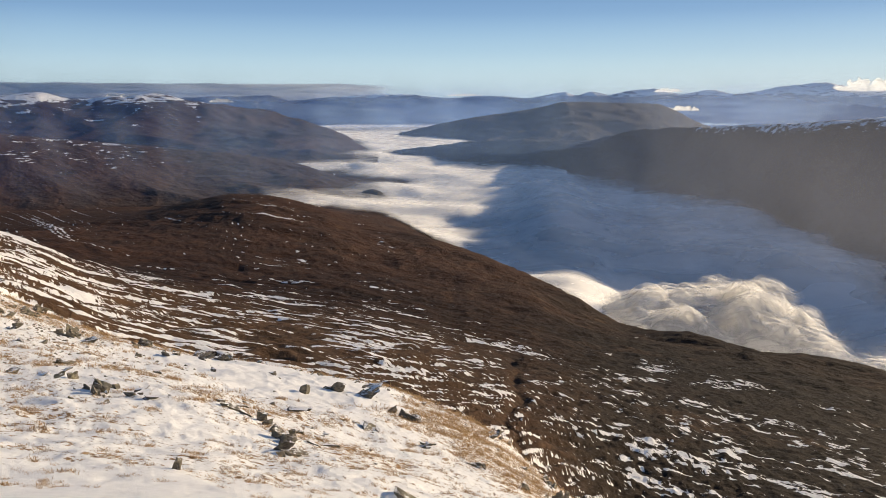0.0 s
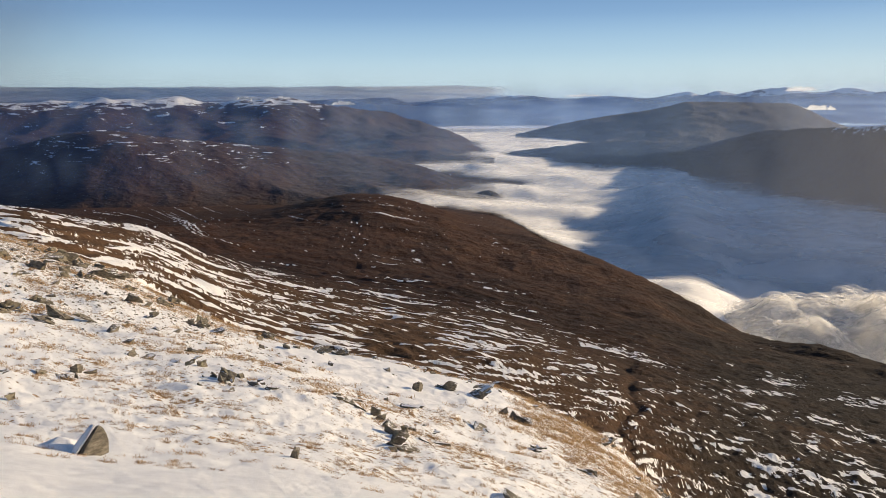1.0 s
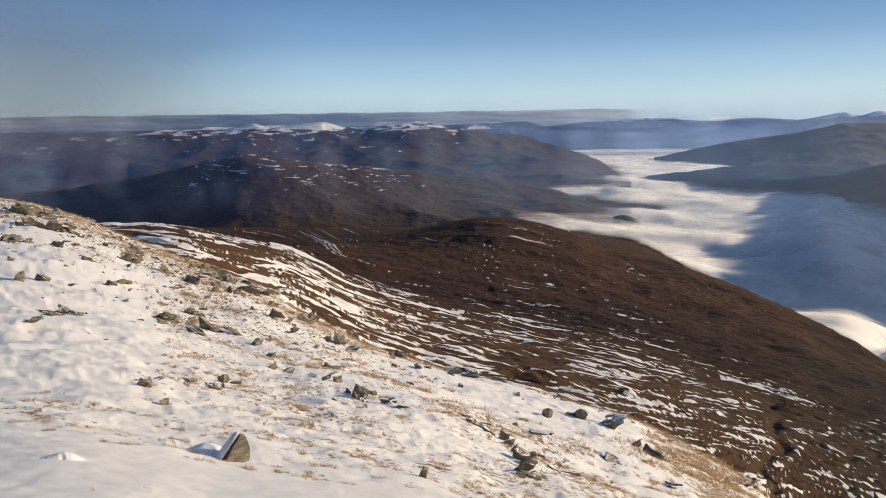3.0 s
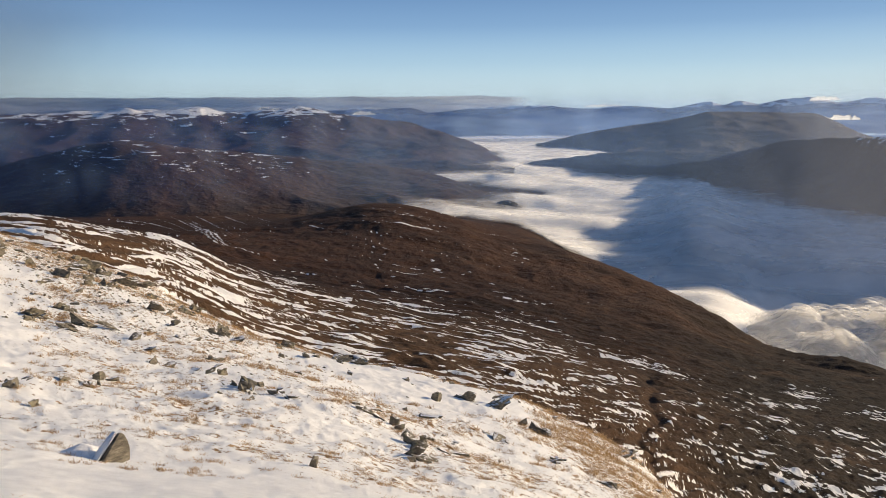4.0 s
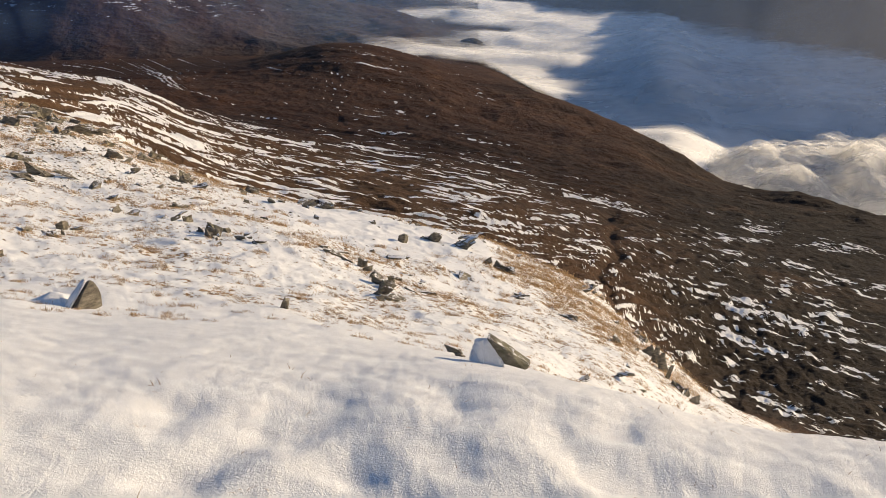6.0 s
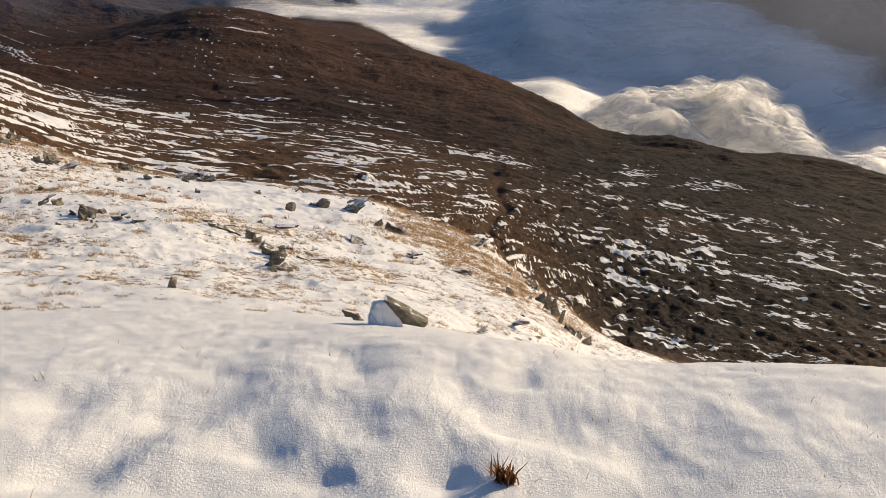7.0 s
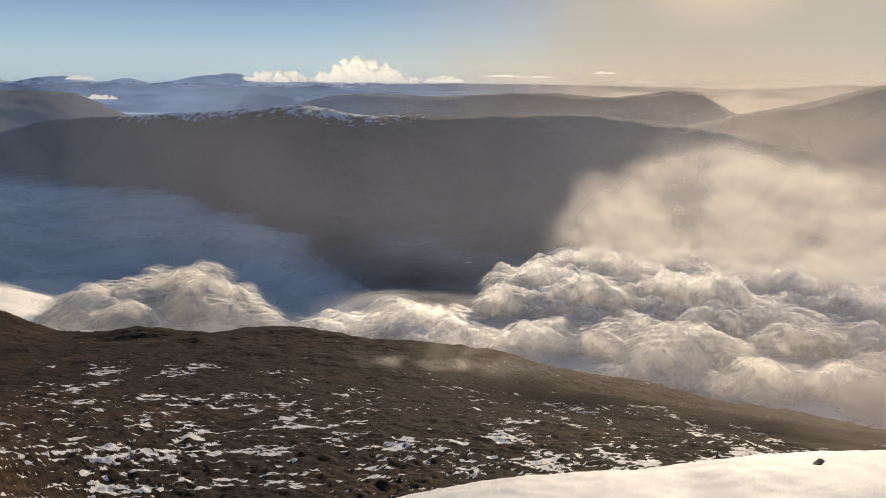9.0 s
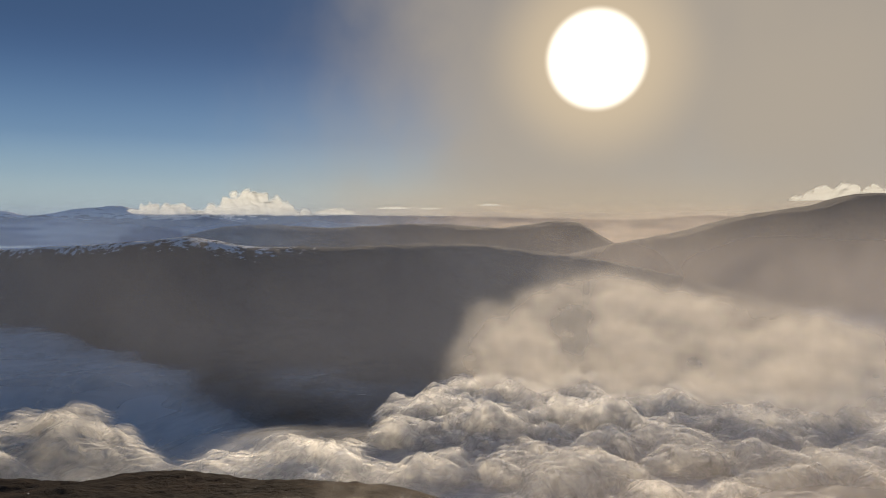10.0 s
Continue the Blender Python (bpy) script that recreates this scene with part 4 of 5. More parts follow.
# shaped to the camera's view; set nearer than the bank to cast no shadow there
for k in range(2):
    veil("mist_bank", WISP, 44, 95, const(372 + 16 * k), const(-14.5), const(-1.0), mist, 0.55, "sunlit mist on a sheet in front of the fog bank", "mist", 0.3, 60)
veil("mist_wisp", SHREDS, 31, 54, const(238), const(-21.5), const(-16.9), lambda u, v, a, z: hump(u, 0.3, 0.6) * hump(v, 0.4, 0.4) * 0.55 - 0.16 + 0.25 * fbm(a / 2.5, v * 2.5, 3), 1.3, "wisps of mist along the slope", "mist", 0.2, 40)
veil("mist_wisp", SHADED_MIST, -85, -20, const(330), const(-6.0), const(15), lambda u, v, a, z: hump(u, 0.3, 0.6) * hump(v, 0.4, 0.5) * 0.62 - 0.06, 0.4, "mist past the hillside, darkened in its colour to look shaded", "mist", 0.5, 40, 0.0)
veil("cloud_layer", STRATUS, -85, 2, const(4880), const(-0.6), const(1.12), lambda u, v, a, z: (0.95 - smooth(0.80, 1.0, v + 0.05 * fbm(a / 3, 0 * a, 3))) * (1 - smooth(0.86, 1.0, u)), 0.3,
     "flat grey cloud layer along the horizon", "cloud", 0.25, 40, 0.004)


def cumulus(az, el, r, wide, high, seed):
    """A far cloud as one shallow relief sheet facing the eye: rounded heads over a flat, thin base."""
    w, h = r * math.tan(radians(wide)) * 0.62, r * math.tan(radians(high)) * 0.9
    u, v = np.meshgrid(np.linspace(-1.1, 1.1, 90), np.linspace(-0.1, 1.25, 50))
    top = (1 - np.abs(np.clip(u, -1, 1)) ** 2.4) * (0.4 + 0.5 * puffs(u * w / h + seed, 0 * u + seed * 3.7, 1.1) + 0.3 * puffs(u * w / h + 3 * seed, v * 0.6 + seed, 0.5) + 0.2 * fbm(u * w / h * 3, v * 2 + seed, 3))
    swell = puffs(u * w / h + seed, v + seed * 3.7, 0.45) * 0.3 + puffs(u * w / h + 5, v + seed, 0.2) * 0.12
    depth = smooth(-0.05, 0.32, top - v) * smooth(-0.08, 0.14, v)
    x, y = u * w, -h * (0.3 * np.clip(top - v, 0, 1) + 0.35 * swell)
    a = radians(az)
    X, Y = r * math.sin(a) + x * math.cos(a) + y * math.sin(a), r * math.cos(a) - x * math.sin(a) + y * math.cos(a)
    ob = sheet("cumulus_cloud", X, Y, EYE + r * math.tan(radians(el)) + v * h, CLOUD, depth=depth, fray=0.75 * smooth(0.0, 0.2, depth))
    return tagged(ob, "small white cumulus cloud over the far hills", "cloud", "clouds on the horizon", "structure")


for k, (az, el, r, wide, high) in enumerate(((28.4, 0.35, 4650, 4.6, 1.3), (34.6, 0.35, 4650, 7.4, 2.3), (40.4, 0.5, 4650, 3.0, 0.8), (44.5, 0.95, 4700, 2.4, 0.28), (47.2, 0.95, 4700, 1.6, 0.2),
                                             (51.6, 1.25, 4700, 1.5, 0.25), (76.5, 1.6, 3600, 8.0, 1.7), (16.8, -0.9, 3400, 2.2, 0.5), (15.8, 0.35, 4640, 1.8, 0.45), (-27.6, -0.05, 2700, 1.6, 0.55), (-22.3, -0.1, 2750, 2.0, 0.6), (-15.6, -0.35, 2900, 1.6, 0.4), (1.5, 0.1, 4640, 2.4, 0.22))):
    cumulus(az, el, r, wide, high, 20 + k)

islet_top = [(-6.4, 1170, -7.2), (-5.8, 1170, -6.72), (-5.2, 1170, -6.62), (-4.6, 1170, -6.8), (-4.0, 1170, -7.2)]
hill("wooded_knoll", [level(islet_top, 1130, -146), islet_top, behind(islet_top, 30, 0.6)], [16, 8], GREY, "dark wooded knoll standing out of the fog", 2.5, 12, lambda u, az, z: -0.9 + 0 * z, step=0.04)


# ---------------------------------------------------------------- rocks on the slope
def rock_mesh(name, seed, box, sharp=0.38, rough=1.0):
    """A broken block: the hull of a handful of corners, its faces chipped."""
    rnd = random.Random(seed)
    bm = bmesh.new()
    corners = [Vector((i, j, k)) for i in (-1, 1) for j in (-1, 1) for k in (-1, 1)]
    rnd.shuffle(corners)
    shear = rnd.uniform(-0.35, 0.35)
    for c in corners[:6] + [Vector((rnd.uniform(-1.1, 1.1), rnd.uniform(-1.1, 1.1), rnd.uniform(-0.6, 0.3))) for _ in range(3)] + [Vector((rnd.uniform(-0.5, 0.5), rnd.uniform(-0.5, 0.5), 1.05))]:
        p = Vector([0.82 * q * rnd.uniform(sharp, 1.1) for q in c])
        bm.verts.new(((p.x + shear * p.z) * box[0], p.y * box[1], p.z * box[2]))
    res = bmesh.ops.convex_hull(bm, input=bm.verts)
    bmesh.ops.delete(bm, geom=[v for v in bm.verts if not v.link_faces], context="VERTS")
    bmesh.ops.bevel(bm, geom=bm.edges[:], offset=0.03 * min(box), segments=1, affect="EDGES", clamp_overlap=True)
    bmesh.ops.triangulate(bm, faces=bm.faces[:])
    for longest, cuts in ((0.3, 2), (0.2, 1)):
        bmesh.ops.subdivide_edges(bm, edges=[e for e in bm.edges if e.calc_length() > longest], cuts=cuts)
        bmesh.ops.triangulate(bm, faces=bm.faces[:])
    for v in bm.verts:
        v.co += v.co.normalized() * rough * (0.16 * noise.noise(v.co * 2.0 + Vector((seed, 0, 0))) + 0.11 * noise.noise(v.co * 5.5 + Vector((0, seed, 0))) + 0.06 * noise.noise(v.co * 13 + Vector((seed, seed, 0))))
    me = bpy.data.meshes.new(name)
    bm.to_mesh(me)
    bm.free()
    me.materials.append(ROCK)
    return me


BLOCKS = [rock_mesh("boulder", 3 + k, box) for k, box in enumerate(((1, 0.8, 0.8), (1, 0.7, 0.6), (1, 0.6, 0.9), (1, 0.9, 0.7), (1, 0.6, 0.7), (0.9, 0.8, 1), (1, 0.5, 0.8), (1, 0.9, 0.9)))]

SLABS = [rock_mesh("slab", 80 + k, box, 0.6, 0.45) for k, box in enumerate(((1, 0.6, 0.34), (1, 0.7, 0.26), (1, 0.5, 0.4), (1, 0.8, 0.3), (1, 0.55, 0.45)))]


def outcrop(seed):
    """A broken outcrop: slabs leaning on one another."""
    rnd = random.Random(seed)
    ob = new("rock_outcrop")
    dip_, strike = rnd.uniform(15, 40), rnd.uniform(-30, 30)
    for k in range(rnd.randint(6, 9)):
        size = rnd.uniform(0.25, 0.55) if k else 0.75
        block = new("side_slab" if k else "main_slab", rnd.choice(BLOCKS if k % 3 == 0 else SLABS))
        block.parent = ob
        block.matrix_basis = (Matrix.Translation((rnd.uniform(-0.9, 0.9), rnd.uniform(-0.5, 0.5), rnd.uniform(-0.35, 0.1) if k else 0.0))
                              @ pose(0, 0, 0, rnd.uniform(-20, 20), dip_ + rnd.uniform(-18, 18), strike + rnd.uniform(-40, 40)) @ Matrix.Diagonal((size, size * 0.8, size * rnd.uniform(0.5, 1.3), 1)))
    return ob


def boulder(az, el, wide, high, seed, label="grey schist boulder with lichen, half sunk in snow"):
    """A block of a given apparent size, standing where the slope is met at a bearing and an angle."""
    rnd = random.Random(seed)
    p, r = ground_at(az, el)
    d = (p - Vector((0, 0, EYE))).length
    w, h = d * radians(wide), d * radians(high)
    heap = wide > 0.95 and high < 1.6 and seed < 70
    ob = outcrop(seed + 90) if heap else new("boulder", BLOCKS[seed % len(BLOCKS)])
    label = "jagged outcrop of grey schist breaking through the snow" if heap else label
    ob.matrix_world = (Matrix.Translation(p + Vector((0, 0, h * 0.22))) @ pose(0, 0, 0, rnd.uniform(-12, 12), rnd.uniform(-24, 24), -az + rnd.uniform(-60, 60))
                       @ Matrix.Diagonal((w * 0.68, w * 0.6, h * 0.95, 1)))
    return tagged(ob, label, "rock outcrop" if heap else "boulder", "boulders on the snowy slope")


HIGH_ROCKS = [(-47.4, -5.1, 1.9, 1.0), (-46.1, -5.3, 1.2, 0.7), (-45.1, -5.4, 1.3, 0.6), (-45.0, -6.5, 1.9, 1.0), (-44.8, -7.6, 1.0, 0.7), (-43.3, -7.8, 0.9, 0.5), (-43.3, -8.7, 0.7, 0.3),
              (-47.3, -9.6, 0.8, 0.6), (-46.0, -9.7, 0.7, 0.5), (-44.4, -10.3, 1.3, 0.3), (-42.1, -10.4, 0.9, 0.5), (-40.9, -10.4, 1.0, 0.6), (-40.3, -8.6, 1.2, 0.7), (-38.4, -9.8, 0.7, 0.6),
              (-34.6, -10.6, 1.9, 1.2), (-37.6, -11.2, 0.9, 0.6), (-36.4, -13.0, 1.2, 1.1), (-38.5, -13.3, 1.9, 1.2), (-36.5, -14.2, 1.0, 0.8), (-34.7, -14.3, 2.2, 1.1), (-31.1, -12.7, 1.0, 0.6),
              (-32.2, -11.9, 1.9, 1.0), (-30.0, -14.7, 0.9, 0.5)]
MID_ROCKS = [(-45.7, -12.0, 1.5, 0.6), (-44.7, -12.1, 1.2, 0.4), (-44.0, -12.3, 0.5, 0.3), (-46.9, -12.2, 1.4, 0.4), (-32.4, -15.5, 0.7, 0.6), (-39.9, -17.3, 1.3, 0.7), (-37.1, -17.6, 0.8, 0.4),
             (-35.4, -18.2, 1.1, 0.8), (-34.9, -17.8, 0.7, 0.6), (-34.0, -18.1, 0.7, 0.3), (-39.1, -18.8, 0.7, 0.7), (-31.3, -17.2, 0.6, 0.6), (-30.2, -17.5, 0.7, 0.5), (-27.0, -17.4, 1.1, 0.5),
             (-27.8, -18.2, 1.7, 0.7), (-26.6, -18.5, 0.7, 0.6), (-25.5, -19.5, 1.2, 1.2), (-24.8, -19.9, 0.9, 0.8), (-24.0, -19.5, 0.7, 0.5), (-22.8, -20.2, 0.9, 0.7), (-31.4, -16.3, 0.7, 0.6),
             (-24.6, -20.4, 0.6, 0.3), (-21.6, -20.6, 1.2, 0.4)]
LOW_ROCKS = [(-8.6, -21.1, 1.0, 0.9), (-10.7, -21.2, 0.7, 0.8), (-6.2, -21.5, 1.8, 0.9),
             (-2.7, -23.4, 1.3, 1.2), (-4.0, -22.8, 0.6, 0.5), (-6.1, -23.8, 1.7, 0.6), (-1.5, -25.3, 1.1, 0.6), (-20.2, -25.5, 0.6, 0.9), (-9.7, -24.2, 1.0, 0.4),
             (-6.0, -29.6, 1.2, 0.7), (4.1, -31.0, 1.0, 0.35), (8.2, -27.5, 1.2, 0.7), (6.9, -30.4, 1.1, 0.4), (9.2, -31.3, 1.0, 0.4), (2.8, -26.6, 1.0, 0.6), (6.4, -28.0, 0.8, 0.6), (4.2, -24.8, 1.2, 0.6),
             (67.9, -24.0, 0.8, 0.35)]
for k, (az, el, wide, high) in enumerate(HIGH_ROCKS + MID_ROCKS + LOW_ROCKS):
    boulder(az, el, wide * 1.1, high * 0.9, k)
# scattered rocks below the rim
rnd = random.Random(12)
for k in range(40):
    az, u = rnd.uniform(-47, -16), rnd.uniform(4.45, 4.97)
    i, j = int(np.searchsorted(gstep, u)), int(np.argmin(np.abs(AZ - az)))
    wide = rnd.choice((0.45, 0.6, 0.8, 1.1, 1.4))
    boulder(az, math.degrees(math.atan2(gz[i, j] - EYE, gr[i, j])), wide, wide * rnd.uniform(0.45, 0.7), k)
# the forked outcrop, the crags beside it and the upright slabs on the rim


def crag(seed, stones):
    """An outcrop of several blocks, each standing where the slope is met. stones: bearing, angle, width, height, lean."""
    rnd_ = random.Random(seed)
    ob = new("rock_outcrop")
    home, _ = ground_at(stones[0][0], stones[0][1])
    ob.matrix_world = Matrix.Translation(home)
    for az, el, wide, high, lean in stones:
        p, _ = ground_at(az, el)
        d = (p - Vector((0, 0, EYE))).length
        w, h = d * radians(wide), d * radians(high)
        flat_ = wide > 1.3 * high
        block = new("low_slab" if flat_ else "upright_slab", rnd_.choice(SLABS if flat_ else BLOCKS))
        block.parent = ob
        block.matrix_basis = Matrix.Translation(p - home + Vector((0, 0, h * 0.2))) @ pose(0, 0, 0, rnd_.uniform(-14, 14), lean, -az + rnd_.uniform(-25, 25)) @ Matrix.Diagonal((w * 0.6, w * 0.5, h * (1.5 if flat_ else 0.66), 1))
    return tagged(ob, "jagged outcrop of lichened grey schist breaking through the snow", "rock outcrop", "boulders on the snowy slope")


crag(1, [(-16.2, -21.7, 1.2, 0.5, 20), (-16.8, -21.3, 0.9, 0.4, 15), (-15.6, -22.0, 1.3, 0.4, 24), (-15.0, -22.3, 1.0, 0.35, 22), (-15.3, -21.7, 0.8, 0.3, 10)])
crag(2, [(-13.9, -22.9, 0.8, 1.15, 4), (-13.4, -23.1, 0.7, 0.6, 12), (-12.8, -23.7, 0.9, 0.45, 30)])
crag(3, [(-12.6, -24.2, 1.2, 0.9, 35), (-12.1, -24.5, 1.2, 1.2, 28), (-11.7, -24.4, 0.5, 1.6, -8), (-12.5, -24.7, 0.9, 1.1, -24), (-12.3, -25.1, 1.3, 1.1, 32), (-11.8, -25.4, 1.1, 0.9, 45), (-12.9, -23.7, 0.9, 0.6, 30),
         (-12.6, -25.4, 0.8, 0.8, 10), (-11.1, -25.3, 1.4, 0.35, 30), (-11.2, -23.9, 0.9, 0.3, 12)])
crag(4, [(-8.9, -25.0, 1.4, 0.32, 10), (-9.9, -24.8, 1.0, 0.25, 15)])
crag(5, [(-11.2, -22.4, 1.7, 0.35, 4), (-10.4, -22.4, 0.6, 0.3, 0)])
for k, (az, el, wide, high) in enumerate(((9.1, -28.6, 0.8, 0.8), (9.6, -29.1, 0.6, 1.3), (10.2, -29.6, 0.7, 1.4), (10.8, -30.1, 0.5, 1.1), (11.6, -30.7, 0.8, 0.7), (12.3, -31.1, 0.5, 0.9), (13.0, -31.5, 0.7, 0.7))):
    boulder(az, el, wide, high, 204 + k, "upright weathered schist slab on the rocky rim")

# the leaning triangular slab and the snow-covered block, with the drifts in their lee
def hull_part(name, points, w, mat, parent, rough, seed, label=""):
    """A chipped block: the hull of corner points, given in shares of the width w, its faces roughened."""
    bm = bmesh.new()
    for p in points:
        bm.verts.new(Vector(p) * w)
    bmesh.ops.convex_hull(bm, input=bm.verts[:])
    bmesh.ops.delete(bm, geom=[v for v in bm.verts if not v.link_faces], context="VERTS")
    bmesh.ops.dissolve_limit(bm, angle_limit=0.05, verts=bm.verts[:], edges=bm.edges[:])
    bmesh.ops.bevel(bm, geom=bm.edges[:], offset=0.02 * w, segments=2, affect="EDGES", clamp_overlap=True)
    bmesh.ops.triangulate(bm, faces=bm.faces[:])
    for _ in range(2):
        bmesh.ops.subdivide_edges(bm, edges=[e for e in bm.edges if e.calc_length() > 0.09 * w], cuts=1)
        bmesh.ops.triangulate(bm, faces=bm.faces[:])
    bm.normal_update()
    moves = [(v, v.normal * rough * w * noise.fractal(v.co / w * 5 + Vector((seed, 0, 0)), 0.7, 2.0, 4)) for v in bm.verts]
    for v, move in moves:
        v.co += move
    for f in bm.faces:
        f.smooth = mat is SNOW
    me = bpy.data.meshes.new(name)
    bm.to_mesh(me)
    bm.free()
    me.materials.append(mat)
    ob = new(name, me)
    ob.parent = parent
    return tagged(ob, label) if label else ob


def wedge(az, el, wide, turn):
    """The leaning triangular slab, a crust of snow along its back edge."""
    p, r = ground_at(az, el)
    w = (p - Vector((0, 0, EYE))).length * radians(wide)
    ob = new("boulder")
    ob.matrix_world = Matrix.Translation(p) @ pose(0, 0, 0, 0, 0, -az + turn)
    hull_part("slab", [(-0.62, 0.0, -0.12), (0.5, 0.0, -0.12), (0.54, 0.02, 0.3), (0.42, 0.1, 0.74), (0.30, 0.1, 0.76), (-0.1, 0.06, 0.32), (-0.5, 0.3, -0.12), (0.6, 0.38, -0.12), (0.5, 0.34, 0.6), (0.36, 0.3, 0.7)],
              w, ROCK, ob, 0.03, 3)
    hull_part("snow_crust", [(-0.66, 0.16, -0.05), (-0.6, 0.55, -0.05), (-0.12, 0.2, 0.35), (-0.15, 0.50, 0.33), (0.28, 0.22, 0.79), (0.30, 0.42, 0.74), (0.1, 0.6, 0.2), (0.3, 0.55, 0.5)],
              w, SNOW, ob, 0.03, 5, "crust of wind-packed snow")
    return tagged(ob, "leaning triangular schist slab with a snow drift behind", "boulder", "boulders on the snowy slope")


def hooded_block(az, el, wide):
    """A block hooded with snow, a dark slab slanting down from its top."""
    p, r = ground_at(az, el)
    w = (p - Vector((0, 0, EYE))).length * radians(wide)
    ob = new("boulder")
    ob.matrix_world = Matrix.Translation(p) @ pose(0, 0, 0, 0, 0, -az)
    hull_part("snow_hood", [(-0.52, -0.05, -0.15), (-0.34, 0.06, 0.52), (-0.06, 0.1, 0.70), (0.1, 0.15, 0.66), (0.42, -0.08, 0.08), (0.4, -0.15, -0.15), (-0.3, 0.6, 0.4), (0.2, 0.6, 0.4), (-0.45, 0.6, -0.15), (0.4, 0.6, -0.15), (-0.1, -0.26, -0.15)],
              w, SNOW, ob, 0.055, 7, "smooth hood of packed snow")
    hull_part("slab", [(0.0, 0.08, 0.70), (0.16, 0.0, 0.66), (0.04, 0.4, 0.72), (1.12, 0.05, -0.04), (1.0, -0.1, -0.12), (1.15, 0.4, -0.1), (0.42, -0.04, 0.04), (0.3, 0.5, -0.1), (0.56, 0.02, 0.38), (0.6, 0.4, 0.34)],
              w, ROCK, ob, 0.03, 9, "dark lichened schist slab")
    return tagged(ob, "snow-hooded block with a dark schist slab slanting from it", "boulder", "boulders on the snowy slope")


def drift(az, el, wide, high, tail, seed):
    """Snow heaped against a stone, with a tail down wind."""
    p, r = ground_at(az, el)
    d = (p - Vector((0, 0, EYE))).length
    w, h = d * radians(wide), d * radians(high)
    u, v = np.meshgrid(np.linspace(-1, 1, 41), np.linspace(-1, 1, 31), indexing="ij")
    x = np.where(u < 0, u * w * 0.5 * tail, u * w * 0.5)
    y = v * w * 0.45
    z = h * (0.5 + 0.5 * np.cos(np.pi * np.clip(np.hypot(u, v), 0, 1))) ** np.where(u < 0, 1.0, 0.6) * (1 + 0.25 * fbm(u * 2 + seed, v * 2, 3)) - 0.08 * h
    a = radians(az)
    X, Y = p.x + x * math.cos(a) + y * math.sin(a), p.y - x * math.sin(a) + y * math.cos(a)
    base = np.array([[ground_z(px, py) for px, py in zip(rx_, ry_)] for rx_, ry_ in zip(X, Y)])
    return tagged(sheet("snow_drift", X, Y, base + z, SNOW), "smooth drift of wind-blown snow heaped against a rock", "snow drift")


wedge(-34.35, -23.35, 2.3, 34)
drift(-35.7, -22.75, 3.2, 0.85, 1.6, 1)
drift(-45.6, -21.3, 2.6, 0.42, 1.4, 2)
hooded_block(-4.0, -30.1, 2.8)

# loose stones
rnd = random.Random(5)
STONES = [rock_mesh("stone", 50 + k, (1, 0.8, 0.6)) for k in range(6)]
placed = 0
clumps = [(a_, float(np.interp(e_, [-30, -24, -19, -14, -9, -5], [3.4, 4.1, 4.3, 4.6, 4.8, 4.95]))) for a_, e_, _, _ in HIGH_ROCKS[::3] + MID_ROCKS[::4]] + [(-46, 4.7), (-37, 4.4), (-34, 4.7), (-27, 4.2), (-14, 4.2), (-7, 4.9), (2, 4.7), (8, 4.6), (10, 4.8), (-40, 4.9)]
while placed < 285:
    if rnd.random() < 0.6:
        ca, cu = rnd.choice(clumps)
        az, u = rnd.gauss(ca, 2.5), rnd.gauss(cu, 0.18)
    elif rnd.random() < 0.6:
        az, u = rnd.uniform(-44, 12), rnd.gauss(4.93, 0.06)
    else:
        az, u = rnd.uniform(-50, 13), rnd.uniform(3.4, 5.0)
    if not (-50 < az < 13.5 and 3.3 < u < 5.03):
        continue
    i, j = int(np.searchsorted(gstep, u)), int(np.argmin(np.abs(AZ - az)))
    size = gr[i, j] * radians(rnd.choice((0.15, 0.2, 0.26, 0.36, 0.55)))
    ob = new("stone", rnd.choice(STONES))
    ob.matrix_world = pose(gx[i, j], gy[i, j], gz[i, j] + size * 0.12, rnd.uniform(-15, 15), rnd.uniform(-15, 15), rnd.uniform(0, 360)) @ Matrix.Diagonal((size * 0.6, size * 0.6, size * 0.5, 1))
    tagged(ob, "loose grey stone lying in the snow", "stone", "loose stones on the slope")
    placed += 1


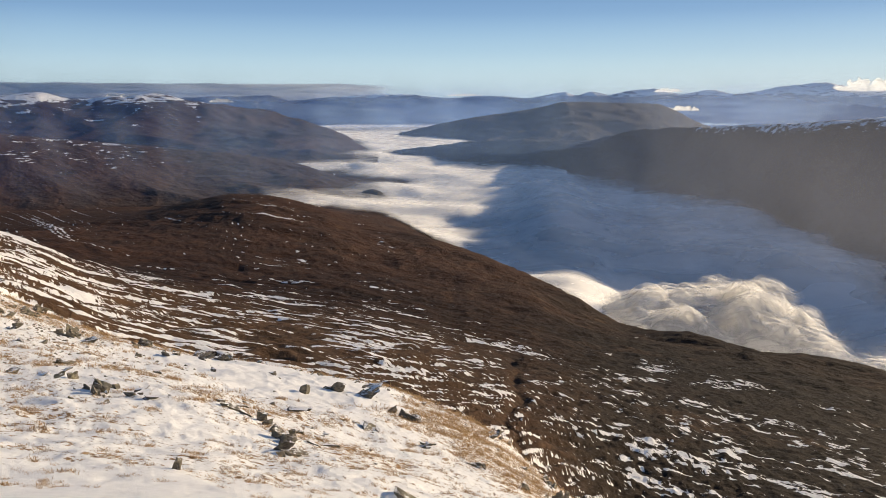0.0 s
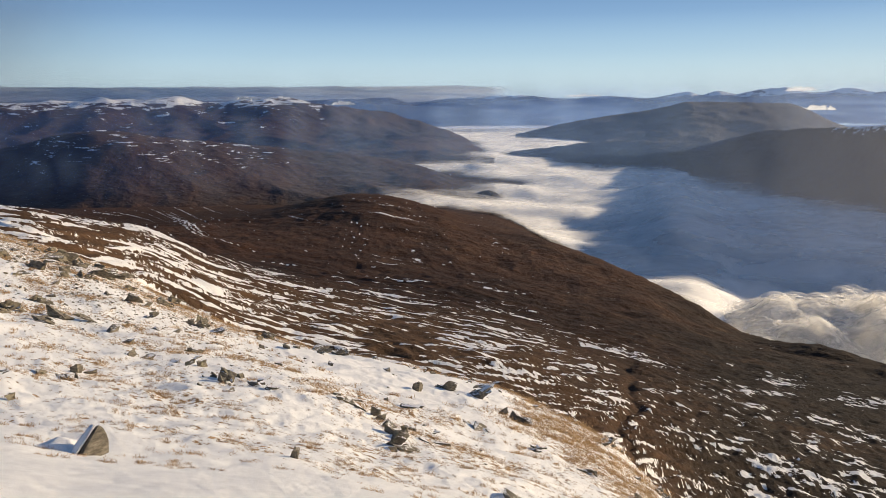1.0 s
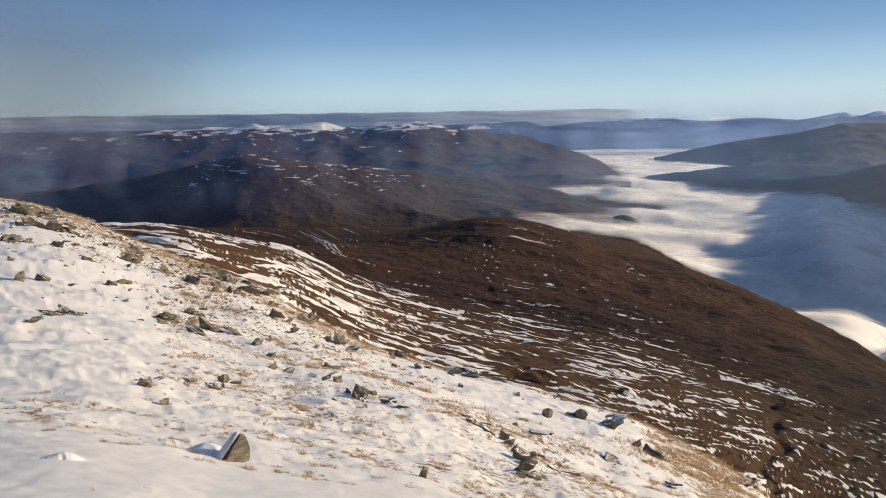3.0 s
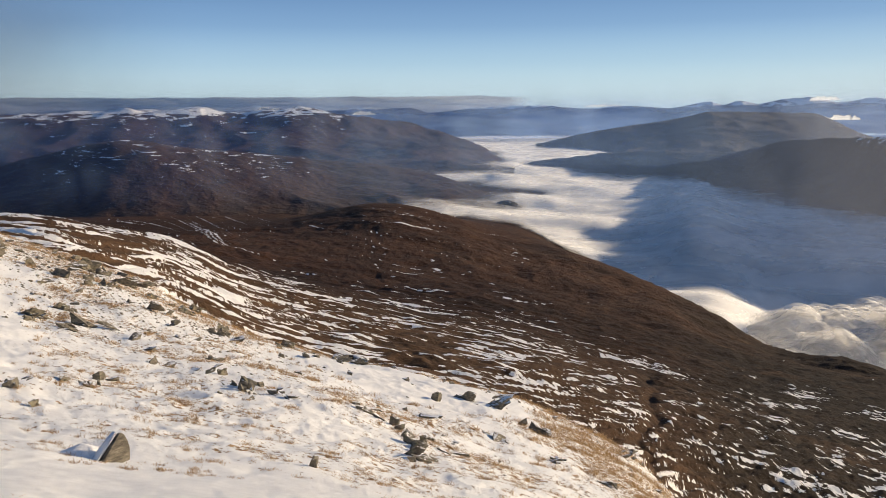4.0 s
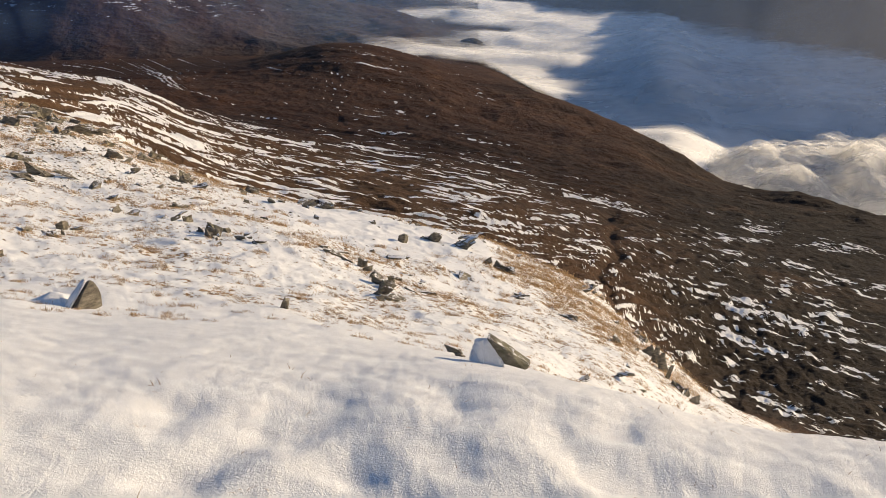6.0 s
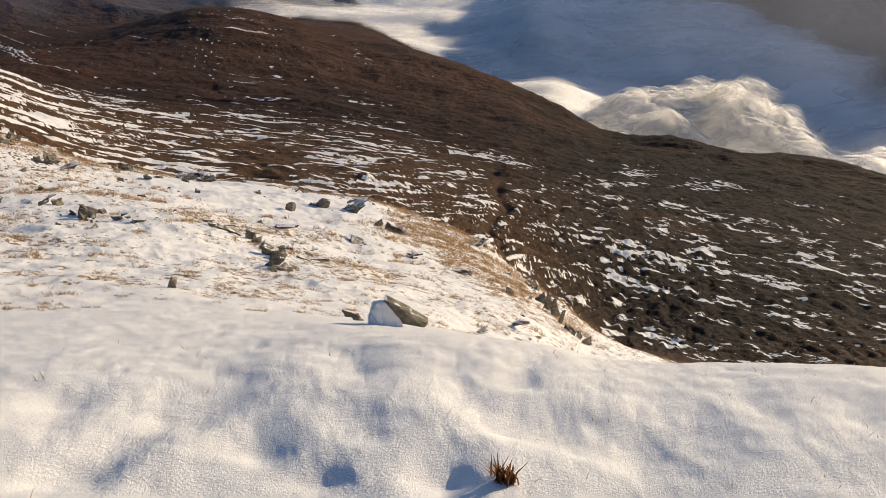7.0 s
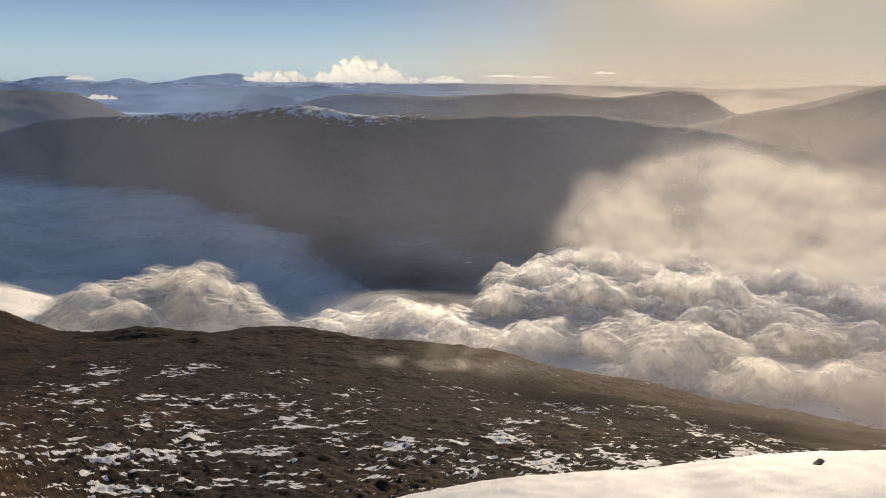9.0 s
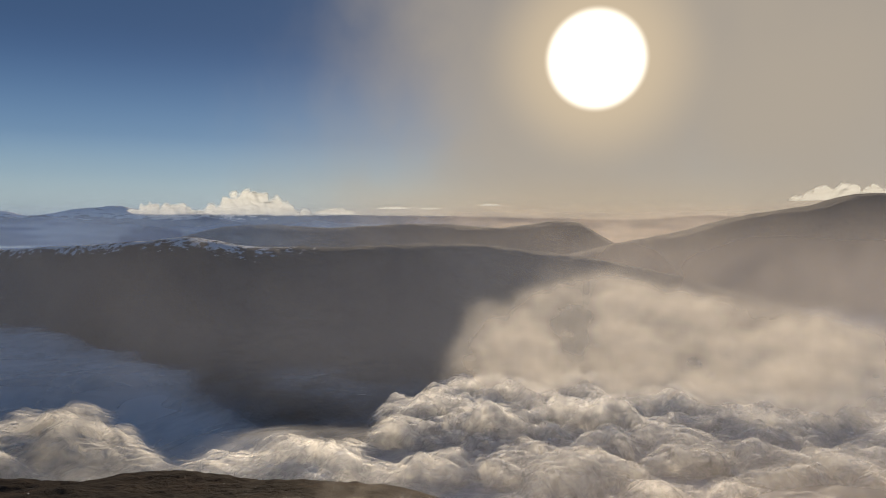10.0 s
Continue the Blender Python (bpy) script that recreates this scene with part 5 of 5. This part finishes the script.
def rubble(count):
    """Chips of rock strewn between the boulders, too many to tell apart."""
    r_ = random.Random(31)
    co, faces = [], []
    made = 0
    while made < count:
        ca, cu = r_.choice(clumps)
        az, u = r_.gauss(ca, 3.5), r_.gauss(cu, 0.22)
        if not (-50 < az < 13 and 3.3 < u < 5.03):
            continue
        i, j = int(np.searchsorted(gstep, u)), int(np.argmin(np.abs(AZ - az)))
        size, turn, b = gr[i, j] * radians(r_.uniform(0.05, 0.16)), r_.uniform(0, 6.283), len(co)
        for k in range(5):
            t = turn + k * 1.2566 + r_.uniform(-0.4, 0.4)
            reach = size * r_.uniform(0.6, 1.2)
            co.append((gx[i, j] + reach * math.cos(t) * 1.3, gy[i, j] + reach * math.sin(t), gz[i, j] - 0.3 * size))
        for k in range(3):
            t = turn + k * 2.094 + r_.uniform(-0.5, 0.5)
            reach = size * r_.uniform(0.2, 0.6)
            co.append((gx[i, j] + reach * math.cos(t), gy[i, j] + reach * math.sin(t), gz[i, j] + size * r_.uniform(0.25, 0.7)))
        faces += [(b, b + 1, b + 5), (b + 1, b + 2, b + 6, b + 5), (b + 2, b + 3, b + 6), (b + 3, b + 4, b + 7, b + 6), (b + 4, b, b + 5, b + 7), (b + 5, b + 6, b + 7)]
        made += 1
    me = bpy.data.meshes.new("rubble")
    me.from_pydata(co, [], faces)
    me.materials.append(ROCK)
    return tagged(new("rubble", me), "small chips of schist strewn over the snow", "rubble", kind="stuff")


rubble(1300)


# ---------------------------------------------------------------- dead grass
def blades(name, places, mat, label, seed, kind="stuff", bent=1.8, loose=0.9):
    """Tufts of bent blades. places: (foot, height, blades)."""
    r_ = random.Random(seed)
    co, faces = [], []
    for foot_, tall, count in places:
        for _ in range(count):
            a, lean, w = r_.uniform(0, 6.283), r_.uniform(0.3, bent), tall * r_.uniform(0.035, 0.06)
            x, y = foot_.x + r_.gauss(0, tall * loose), foot_.y + r_.gauss(0, tall * loose)
            h = tall * r_.uniform(0.5, 1.1)
            dx, dy, sx, sy = math.cos(a), math.sin(a), -math.sin(a) * w, math.cos(a) * w
            b = len(co)
            for t, f in ((0, 1), (0.5, 0.8), (1, 0.1)):
                bend = lean * h * t * t
                co += [(x + dx * bend - sx * f, y + dy * bend - sy * f, foot_.z - 0.01 + h * t * (1 - 0.25 * lean * t)), (x + dx * bend + sx * f, y + dy * bend + sy * f, foot_.z - 0.01 + h * t * (1 - 0.25 * lean * t))]
            faces += [(b, b + 1, b + 3, b + 2), (b + 2, b + 3, b + 5, b + 4)]
    me = bpy.data.meshes.new(name)
    me.from_pydata(co, [], faces)
    me.materials.append(mat)
    return tagged(new(name, me), label, "grass", kind=kind)


tufts = []
while len(tufts) < 6500:
    az, u = rnd.uniform(-50, 14), rnd.uniform(2.7, 5.05)
    i, j = int(np.searchsorted(gstep, u)), int(np.argmin(np.abs(AZ - az)))
    bare = 0.72 - float(snow[i, j]) + 0.5 * float(bank[i, j])
    if drifted[i, j] > 0.25 or field[i, j] > 0.3:
        continue
    if rnd.random() < 0.02 + 1.3 * max(0.0, bare):
        here = Vector((gx[i, j], gy[i, j], 0))
        for _ in range(rnd.randint(3, 9)):
            sx_, sy_ = here.x + rnd.gauss(0, 0.008 * gr[i, j]), here.y + rnd.gauss(0, 0.008 * gr[i, j])
            tufts.append((Vector((sx_, sy_, ground_z(sx_, sy_))), min(0.17, max(0.025, gr[i, j] * radians(rnd.uniform(0.13, 0.28)))), rnd.randint(14, 26)))
tussocks = []
for _ in range(170):        # tussocks standing out of the snow
    az, u = rnd.uniform(-48, 13), rnd.uniform(2.6, 4.6)
    i, j = int(np.searchsorted(gstep, u)), int(np.argmin(np.abs(AZ - az)))
    if drifted[i, j] > 0.25 or field[i, j] > 0.3:
        continue
    for _ in range(rnd.randint(2, 6)):
        sx_, sy_ = gx[i, j] + rnd.gauss(0, 0.012 * gr[i, j]), gy[i, j] + rnd.gauss(0, 0.008 * gr[i, j])
        tussocks.append((Vector((sx_, sy_, ground_z(sx_, sy_))), min(0.12, max(0.025, gr[i, j] * radians(rnd.uniform(0.16, 0.30)))), rnd.randint(45, 80)))
blades("dead_grass", tufts, STRAW, "straw-coloured dead grass poking through the snow", 3)
blades("grass_tussocks", tussocks, STRAW, "low straw-coloured tussocks standing out of the snow", 6, bent=1.6, loose=0.8)
sprigs = []
for _ in range(150):
    az, u = rnd.uniform(-45, 70), rnd.uniform(1.5, 2.0)
    i, j = int(np.searchsorted(gstep, u)), int(np.argmin(np.abs(AZ - az)))
    sprigs.append((Vector((gx[i, j], gy[i, j], gz[i, j])), rnd.uniform(0.012, 0.04), rnd.randint(1, 4)))
blades("grass_tips", sprigs, STRAW, "tips of dead grass in the near snow", 4)
tuft_foot, _ = ground_at(5.6, -41.4)
blades("grass_tuft", [(tuft_foot + Vector((0.014 * k, -0.004 * k, 0)), 0.115 - 0.012 * k, 22) for k in range(4)], RUST, "rusty tuft of dead grass standing out of the snow", 9, "", 0.5, 0.14)
